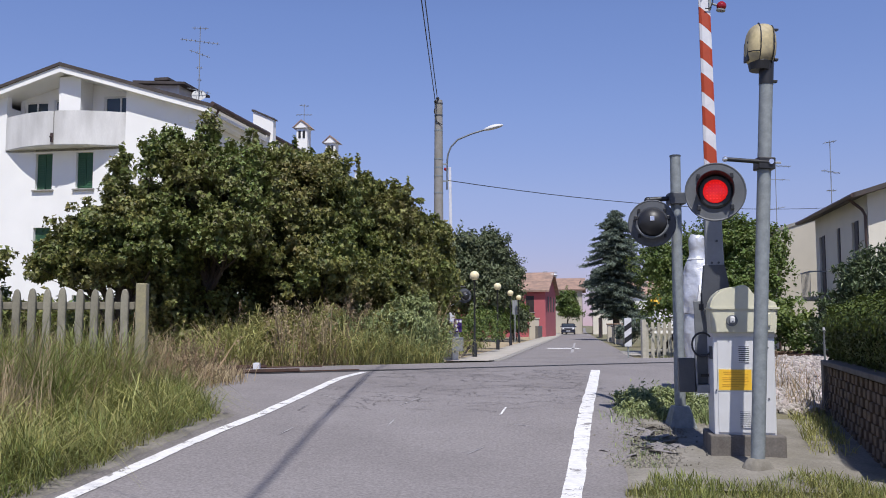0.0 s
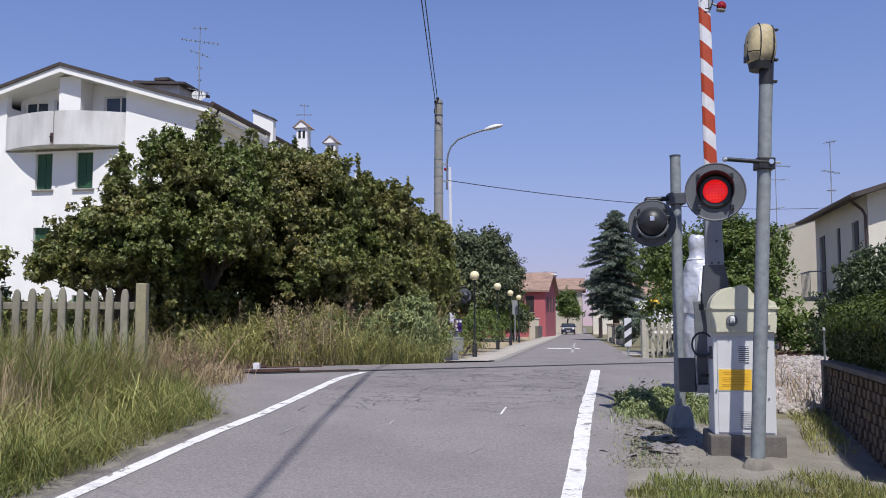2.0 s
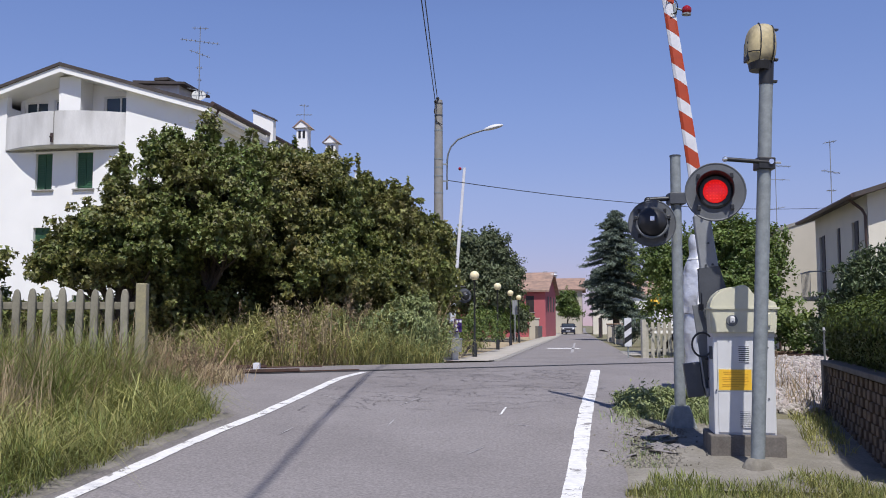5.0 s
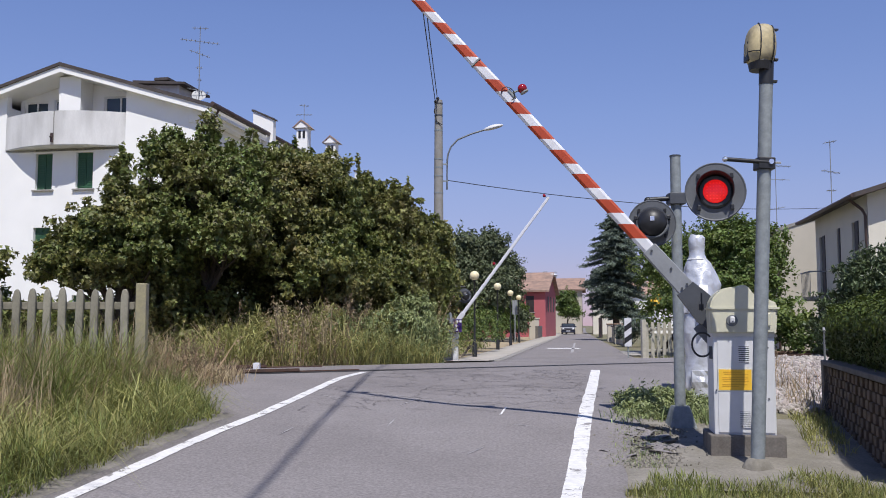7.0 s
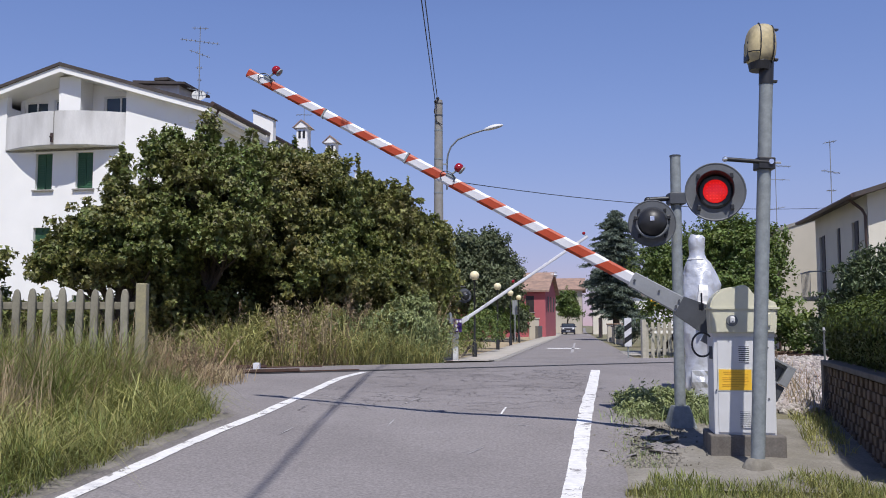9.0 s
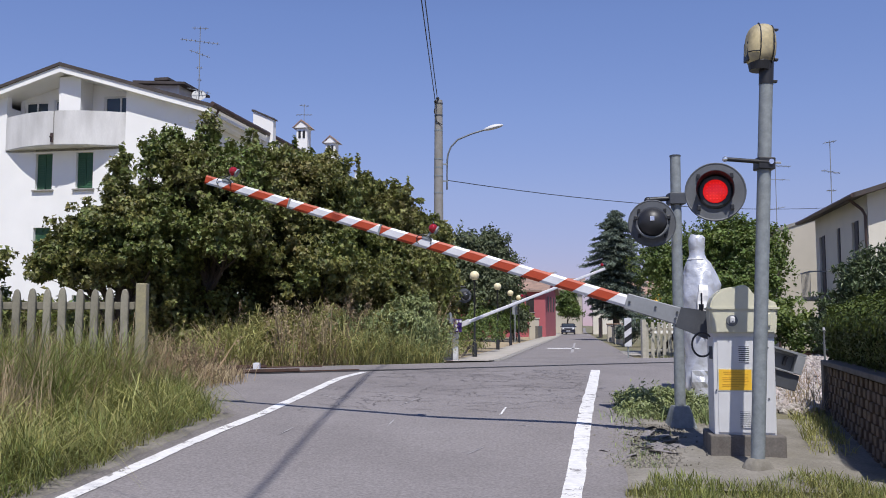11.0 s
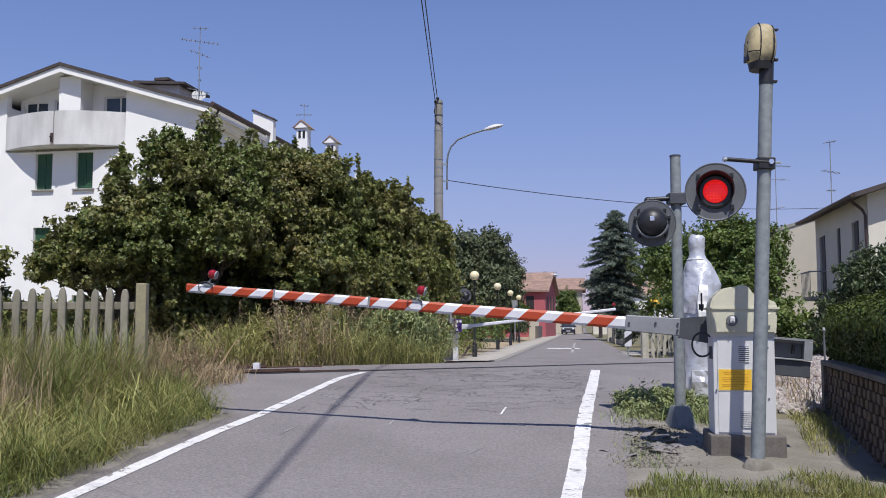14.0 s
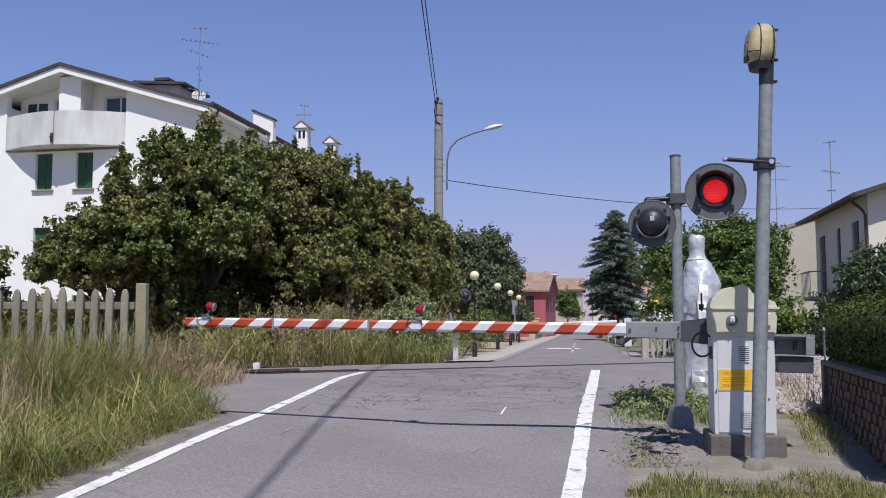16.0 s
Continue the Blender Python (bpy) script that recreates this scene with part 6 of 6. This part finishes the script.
def blades(name, spots, h, lean, width, material, label, seed, droop=0.35, growth=None):
    """Grass: tapering bent blades rooted at spots (n, 3); h: (low, high)."""
    rng = np.random.default_rng(seed)
    n = len(spots)
    H = rng.uniform(h[0], h[1], n) * (1 if growth is None else growth)
    a = rng.uniform(0, 2 * np.pi, n)
    d = np.stack([np.cos(a), np.sin(a), np.zeros(n)], 1)
    b = a + np.pi / 2 + rng.normal(size=n) * 0.6
    s = np.stack([np.cos(b), np.sin(b), np.zeros(n)], 1)
    k = rng.uniform(0.2, 1.0, n) * lean
    w = width * rng.uniform(0.6, 1.3, n)
    v = np.empty((n, 7, 3))
    for i, (u, ww) in enumerate(((0, 0.8), (0.4, 1.0), (0.75, 0.6))):
        p = spots + d * (k * H * u ** 1.8)[:, None] + np.array([0, 0, 1.0]) * (H * u * (1 - droop * k * u * u))[:, None]
        v[:, 2 * i] = p - s * (w * ww / 2)[:, None]
        v[:, 2 * i + 1] = p + s * (w * ww / 2)[:, None]
    v[:, 6] = spots + d * (k * H)[:, None] + np.array([0, 0, 1.0]) * (H * (1 - droop * k * 1.3))[:, None]
    base = (np.arange(n) * 7)[:, None]
    tri = np.concatenate([base + np.array([[p]]).reshape(1, 3) for p in ((0, 1, 3), (0, 3, 2), (2, 3, 5), (2, 5, 4), (4, 5, 6))])
    me = bpy.data.meshes.new(name)
    me.vertices.add(n * 7)
    me.vertices.foreach_set("co", v.reshape(-1))
    me.loops.add(len(tri) * 3)
    me.polygons.add(len(tri))
    me.polygons.foreach_set("loop_start", np.arange(len(tri)) * 3)
    me.loops.foreach_set("vertex_index", tri.reshape(-1))
    me.update()
    me.validate()
    me.materials.append(material)
    tagged(new(name, me), label, "grass", kind="stuff")


def plumes(name, spots, h, length, material, label, seed, per=26, thick=0.05, bit=0.05):
    """Seed heads: a leaning stalk whose upper end carries many small husks."""
    rng = np.random.default_rng(seed)
    n = len(spots)
    H = rng.uniform(h[0], h[1], n)
    tip = rng.normal(size=(n, 2)) * 0.16
    top = spots + np.stack([tip[:, 0], tip[:, 1], H], 1)
    k = np.repeat(np.arange(n), per)
    u = rng.random(len(k)) * length
    along = (top - spots) / np.linalg.norm(top - spots, axis=1, keepdims=True)
    c = top[k] - along[k] * u[:, None] + rng.normal(size=(len(k), 3)) * (thick * (0.3 + u / length))[:, None]
    ax = along[k] + rng.normal(size=(len(k), 3)) * 0.7
    # the stalk: long slim blades end to end
    c = np.concatenate([c, (spots + top) / 2])
    ax = np.concatenate([ax, along])
    ax /= np.linalg.norm(ax, axis=1, keepdims=True)
    nr = np.cross(ax, unit(rng, len(ax)))
    nr /= np.linalg.norm(nr, axis=1, keepdims=True)
    le = np.concatenate([bit * rng.uniform(0.5, 1.3, len(k)), np.linalg.norm(top - spots, axis=1)])
    wi = np.concatenate([bit * rng.uniform(0.2, 0.5, len(k)), np.full(n, 0.008)])
    tagged(new(name, leaves_mesh(name, c, ax, nr, le, wi, material, 0.1)), label, "weeds", kind="stuff")


def scatter(n, seed, xr, yr, keep, tuft=0.0):
    """Points on the ground inside xr, yr where keep(x, y) is true; with tuft, drawn together in tufts."""
    rng = np.random.default_rng(seed)
    x, y = rng.uniform(*xr, n), rng.uniform(*yr, n)
    if tuft:
        m = max(1, n // 22)
        cx, cy = rng.uniform(*xr, m), rng.uniform(*yr, m)
        k = rng.integers(0, m, n)
        x, y = cx[k] + rng.normal(size=n) * tuft, cy[k] + rng.normal(size=n) * tuft
    ok = keep(x, y)
    x, y = x[ok], y[ok]
    return np.stack([x, y, height(x, y) - 0.05], 1)


def verge_left(x, y):
    return (x < edge(LEFT, y) - 0.03 - 0.10 * np.sin(y * 3.1) ** 2) & (off_rail(x, y) < -1.0)


def ragged(x, y, reach):
    """A limit that thins out: a chance distance, plant by plant."""
    return reach * np.mod(np.sin(x * 127.1 + y * 311.7) * 4375.85, 1.0) ** 1.5


def hills(p, k, seed):
    """Uneven growth: a factor from place to place."""
    return np.array([0.72 + 0.55 * noise.noise((x * k, y * k, seed)) for x, y, z in p])


def grasses():
    # tall verge before the fence
    near = scatter(60000, 101, (-8.0, -2.0), (5.0, 11.8), lambda x, y: verge_left(x, y) & (x < edge(LEFT, y) - 0.12), 0.10)
    blades("verge_grass", near, (0.15, 0.70), 1.3, 0.0085, M_GRASS, "tall green grass on the verge before the fence", 102, 0.5, hills(near, 1.3, 1))
    tall = scatter(7000, 103, (-8.0, -3.0), (7.5, 11.8), lambda x, y: verge_left(x, y) & (x < -3.3), 0.12)
    blades("dry_stalks", tall, (0.5, 1.3), 0.5, 0.006, M_STRAW, "tall dry straw-coloured stalks in the verge", 104, 0.35, hills(tall, 1.1, 2))
    talg = scatter(15000, 131, (-8.0, -3.2), (8.5, 11.8), lambda x, y: verge_left(x, y) & (x < -3.5), 0.12)
    blades("verge_grass", talg, (0.5, 1.45), 1.1, 0.008, M_GRASS, "tall green grass along the fence", 132, 0.45, hills(talg, 1.2, 3))
    low = scatter(30000, 105, (-6.5, -1.8), (5.0, 12.0), verge_left, 0.06)
    blades("short_grass", low, (0.05, 0.22), 0.8, 0.009, M_GRASS, "short green grass at the road's edge", 106)
    drya = scatter(11000, 107, (-5.0, -2.4), (10.7, 14.6), lambda x, y: (x < edge(LEFT, y) + 0.15 + 0.5 * np.exp(-((y - 12.4) / 0.8) ** 2) - ragged(x, y, 0.9)) & (off_rail(x, y) < -0.25), 0.12)
    blades("dry_weeds", drya, (0.18, 0.72), 0.7, 0.008, M_STRAW, "dry brown weeds between the fence and the rail", 108, 0.4, hills(drya, 0.9, 4))
    # bank of tall grass behind the track
    bank = scatter(42000, 109, (-6.5, 1.6), (14.0, 24), lambda x, y: (off_rail(x, y) > 2.0) & (off_rail(x, y) < 5.2) & (x < -0.05) & (x > -3.95 - ragged(x, y, 1.3) * 0.6), 0.16)
    blades("bank_grass", bank, (0.5, 1.55), 1.25, 0.012, M_REED, "tall yellow-green grass on the bank behind the rail", 110, 0.5, hills(bank, 0.9, 5))
    bank2 = scatter(6000, 111, (-6.5, 0.4), (14.0, 24), lambda x, y: (off_rail(x, y) > 2.4) & (off_rail(x, y) < 5.2) & (x < -0.1), 0.2)
    blades("bank_stalks", bank2, (0.8, 1.8), 0.9, 0.009, M_STRAW, "tall dry stalks among the bank grass", 112, 0.4, hills(bank2, 0.8, 6))
    red = scatter(7500, 135, (-6.2, -1.5), (13.2, 19), lambda x, y: (off_rail(x, y) > 1.9) & (off_rail(x, y) < 3.2), 0.14)
    blades("rust_weeds", red, (0.15, 0.6), 0.9, 0.010, M_RUSTW, "rust-brown dead weeds at the foot of the bank", 136, 0.4, hills(red, 1.0, 8))
    rus = scatter(5000, 137, (-4.6, -2.5), (11.6, 14.4), lambda x, y: (x < edge(LEFT, y) + 0.45 - ragged(x, y, 0.8)) & (off_rail(x, y) < -0.3), 0.10)
    blades("rust_weeds", rus, (0.12, 0.5), 0.9, 0.009, M_RUSTW, "rust-brown dead weeds beside the rail", 138, 0.4, hills(rus, 1.2, 9))
    sh = scatter(560, 151, (-3.6, -0.2), (13.6, 21), lambda x, y: (off_rail(x, y) > 2.6) & (off_rail(x, y) < 5.0) & (x > -3.5), 0.28)
    plumes("seed_heads", sh, (0.65, 1.4), 0.42, M_RUSTW, "brown feathery seed heads over the bank grass", 152, 34, 0.055, 0.06)
    sg = scatter(700, 153, (-4.6, -0.2), (13.6, 20), lambda x, y: (off_rail(x, y) > 1.9) & (off_rail(x, y) < 4.0) & (x > -4.4), 0.22)
    plumes("seed_heads", sg, (0.5, 1.25), 0.40, M_STRAW, "straw-coloured seed heads over the bank grass", 154, 30, 0.05, 0.055)
    sd = scatter(420, 155, (-5.2, -2.6), (10.9, 14.3), lambda x, y: (x < edge(LEFT, y) + 0.2 - ragged(x, y, 0.5)) & (off_rail(x, y) < -0.3), 0.16)
    plumes("seed_heads", sd, (0.2, 0.68), 0.30, M_RUSTW, "dry brown seed heads between the fence and the rail", 156, 34, 0.05, 0.045)
    gv = scatter(900, 157, (-2.2, -0.2), (14.5, 20), lambda x, y: (off_rail(x, y) > 2.2) & (off_rail(x, y) < 4.2), 0.2)
    plumes("green_weeds", gv, (0.35, 1.15), 0.55, M_WEED, "leafy green weeds among the bank grass", 158, 20, 0.075, 0.085)
    # weeds on the right
    rw = scatter(9000, 113, (1.7, 4.2), (9.6, 14.5), lambda x, y: (x > edge(RIGHT, y) - 0.30 + 0.12 * np.sin(y * 5)) & (x < edge(RIGHT, y) + 0.8) & (y < 11.6 + 0.5 * np.sin(x * 7)), 0.09)
    blades("verge_weeds", rw, (0.06, 0.34), 0.9, 0.012, M_WEED, "grey-green weeds beside the signal post", 114, 0.5, hills(rw, 1.6, 7))
    fg = scatter(26000, 115, (1.35, 4.6), (5.0, 7.5), lambda x, y: (x > 1.55 + 0.18 * (y - 7.5) + 0.12 * np.sin(y * 9)) & (y < 7.30 - 0.16 * np.sin(x * 6)), 0.05)
    blades("short_grass", fg, (0.04, 0.17), 0.8, 0.007, M_GRASS, "short green grass before the barrier cabinet", 116)
    cr = scatter(1800, 133, (1.5, 2.2), (7.6, 9.3), lambda x, y: (x > edge(RIGHT, y) - 0.2) & (x < edge(RIGHT, y) + 0.35), 0.07)
    blades("verge_weeds", cr, (0.03, 0.11), 0.9, 0.009, M_WEED, "small weeds in the cracked edge of the asphalt", 134)
    rg = scatter(4500, 117, (2.9, 4.4), (8.4, 11.3), lambda x, y: (x > 3.35 + 0.28 * (y - 8.6)) & (x < 3.6 + 0.28 * (y - 8.0)), 0.06)
    blades("dry_weeds", rg, (0.04, 0.2), 0.8, 0.008, M_REED, "short dry grass along the garden wall", 118)
    rs = scatter(900, 119, (3.5, 6.5), (10.8, 17), lambda x, y: (x > 3.6 + 0.2 * (y - 10)) & (x < 6), 0.12)
    blades("dry_stalks", rs, (0.2, 0.7), 0.8, 0.008, M_STRAW, "dry straw-coloured weeds on the ballast", 120)
    fr = scatter(6000, 121, (-3, 2.2), (29, 60), lambda x, y: (x < edge(LEFT, y) - 2.0) & (x > edge(LEFT, y) - 5.5), 0.2)
    blades("street_grass", fr, (0.1, 0.5), 0.6, 0.02, M_GRASS, "green grass and weeds along the street", 122)
    ff = scatter(5000, 123, (5.5, 9.5), (19, 33), lambda x, y: (x > edge(RIGHT, y) + 0.2) & (off_rail(x, y) > 2.2), 0.15)
    blades("verge_grass", ff, (0.06, 0.25), 0.6, 0.014, M_GRASS, "grass at the far fence", 124)
    tree("shrub", (-0.7, 19.2, 0.75), [(-0.6, 18.6, 1.35, 0.5, 0.4, 0.55), (-0.95, 18.3, 1.3, 0.5, 0.4, 0.55), (-1.45, 18.1, 1.15, 0.5, 0.4, 0.45), (-0.35, 18.9, 1.1, 0.3, 0.4, 0.45), (-0.5, 18.7, 1.75, 0.3, 0.3, 0.3)], 400, 30, 0.13, 0.07, M_WEED, "leafy grey-green weed bush on the bank", "shrub", 55, 0.02, narrow=0.5)
    tree("shrub", (2.3, 10.5, 0.5), [(2.12, 10.3, 0.52, 0.22, 0.3, 0.12), (2.45, 10.1, 0.48, 0.22, 0.3, 0.10), (2.3, 10.7, 0.58, 0.28, 0.3, 0.14), (2.6, 10.9, 0.62, 0.26, 0.3, 0.12), (2.25, 11.2, 0.60, 0.16, 0.3, 0.08), (2.85, 10.6, 0.55, 0.26, 0.4, 0.10)], 800, 18, 0.09, 0.045, M_WEED, "low leafy weeds beside the signal post", "shrub", 56, 0.01, narrow=0.45)
    for i, x in enumerate((-3.6, -3.2, -2.8, -2.4, -1.9, -1.5, -1.2, -0.9)):
        y = 14.1 + 0.577 * (x + 2.9) + (2.7 + 0.5 * (i % 3)) / 0.866
        z = 1.0 + 0.2 * ((i * 5) % 4) / 3
        tree("grass_clump", (x, y, 0.72), [(x, y, z, 0.42, 0.35, 0.42), (x + 0.2, y + 0.2, z + 0.28, 0.28, 0.3, 0.3)], 90, 20, 0.2, 0.20, M_REED, "clump of arching yellow-green reed grass behind the rail", "grass clump", 200 + i, 0.01, up=0.1, narrow=0.10)
    arch = scatter(9000, 161, (-7.0, -2.6), (6.2, 10.8), lambda x, y: verge_left(x, y) & (x < edge(LEFT, y) - 0.3), 0.14)
    blades("verge_grass", arch, (0.35, 0.95), 1.5, 0.008, M_REED, "long arching yellow-green grass on the verge", 162, 0.55, hills(arch, 1.2, 11))
    tree("shrub", (10.4, 52, 0.3), [(10.2, 52, 0.9, 0.5, 0.8, 0.7), (10.9, 51, 1.2, 0.7, 0.8, 0.9)], 140, 34, 0.22, 0.13, M_NEEDLE, "dark shrubs along the garden walls", "shrub", 57, 0.03)
    rnd = random.Random(9)
    sp = []
    for _ in range(1500):
        y = rnd.uniform(7.7, 9.6)
        x = 1.55 + 0.22 * (y - 7.7) + rnd.gauss(0.12, 0.16)
        sp.append((x, y, float(height(x, y)) - 0.008))
    stones("rubble", sp, "crumbled asphalt and dirt at the road's edge", 10, (0.006, 0.024), M_DIRT, 0.5)
    slabs = [(1.52 + 0.2 * (y - 7.7) + rnd.gauss(0.2, 0.13), y) for y in [rnd.uniform(8.0, 9.4) for _ in range(46)]]
    stones("broken_asphalt", [(x, y, float(height(x, y)) + 0.004) for x, y in slabs], "broken dark slabs of asphalt at the road's edge", 12, (0.04, 0.10), M_ASPHALT, 0.06)


grasses()


# ---- what moves ----
NEAR = ((0, 89.1), (4.2, 89.1), (4.45, 88.5), (5.0, 82.8), (5.6, 72.89), (6.3, 59.64), (6.8, 51.57), (7.3, 44.67), (7.8, 39.18), (8.3, 34.8), (8.8, 30.82), (9.2, 27.84), (10.2, 21.3), (11.3, 15.15), (12.0, 11.99), (12.5, 9.83), (13.0, 7.94), (13.5, 6.26), (14.0, 4.67), (14.5, 3.25), (15.0, 2.0), (15.5, 1.33), (16.0, 0.99))
FAR = ((0, 90.8), (4.2, 90.8), (4.45, 90.3), (5.0, 85.5), (5.6, 77.0), (6.3, 64.1), (6.8, 56.0), (7.3, 49.4), (8.0, 42.0), (8.8, 35.25), (9.2, 32.4), (10.2, 25.8), (11.3, 19.3), (12.5, 12.8), (13.5, 8.3), (14.5, 5.06), (15.2, 3.2), (15.6, 2.5), (16.0, 2.3))


def motions():
    walk(near_arm, [(t, CAB.inverted() @ pose(*PIVOT, 0, -a, TURN) @ ARM_SET) for t, a in NEAR])
    walk(far_arm, [(t, FARCAB.inverted() @ pose(*FAR_PIVOT, 0, -a, FAR_TURN)) for t, a in FAR])


motions()
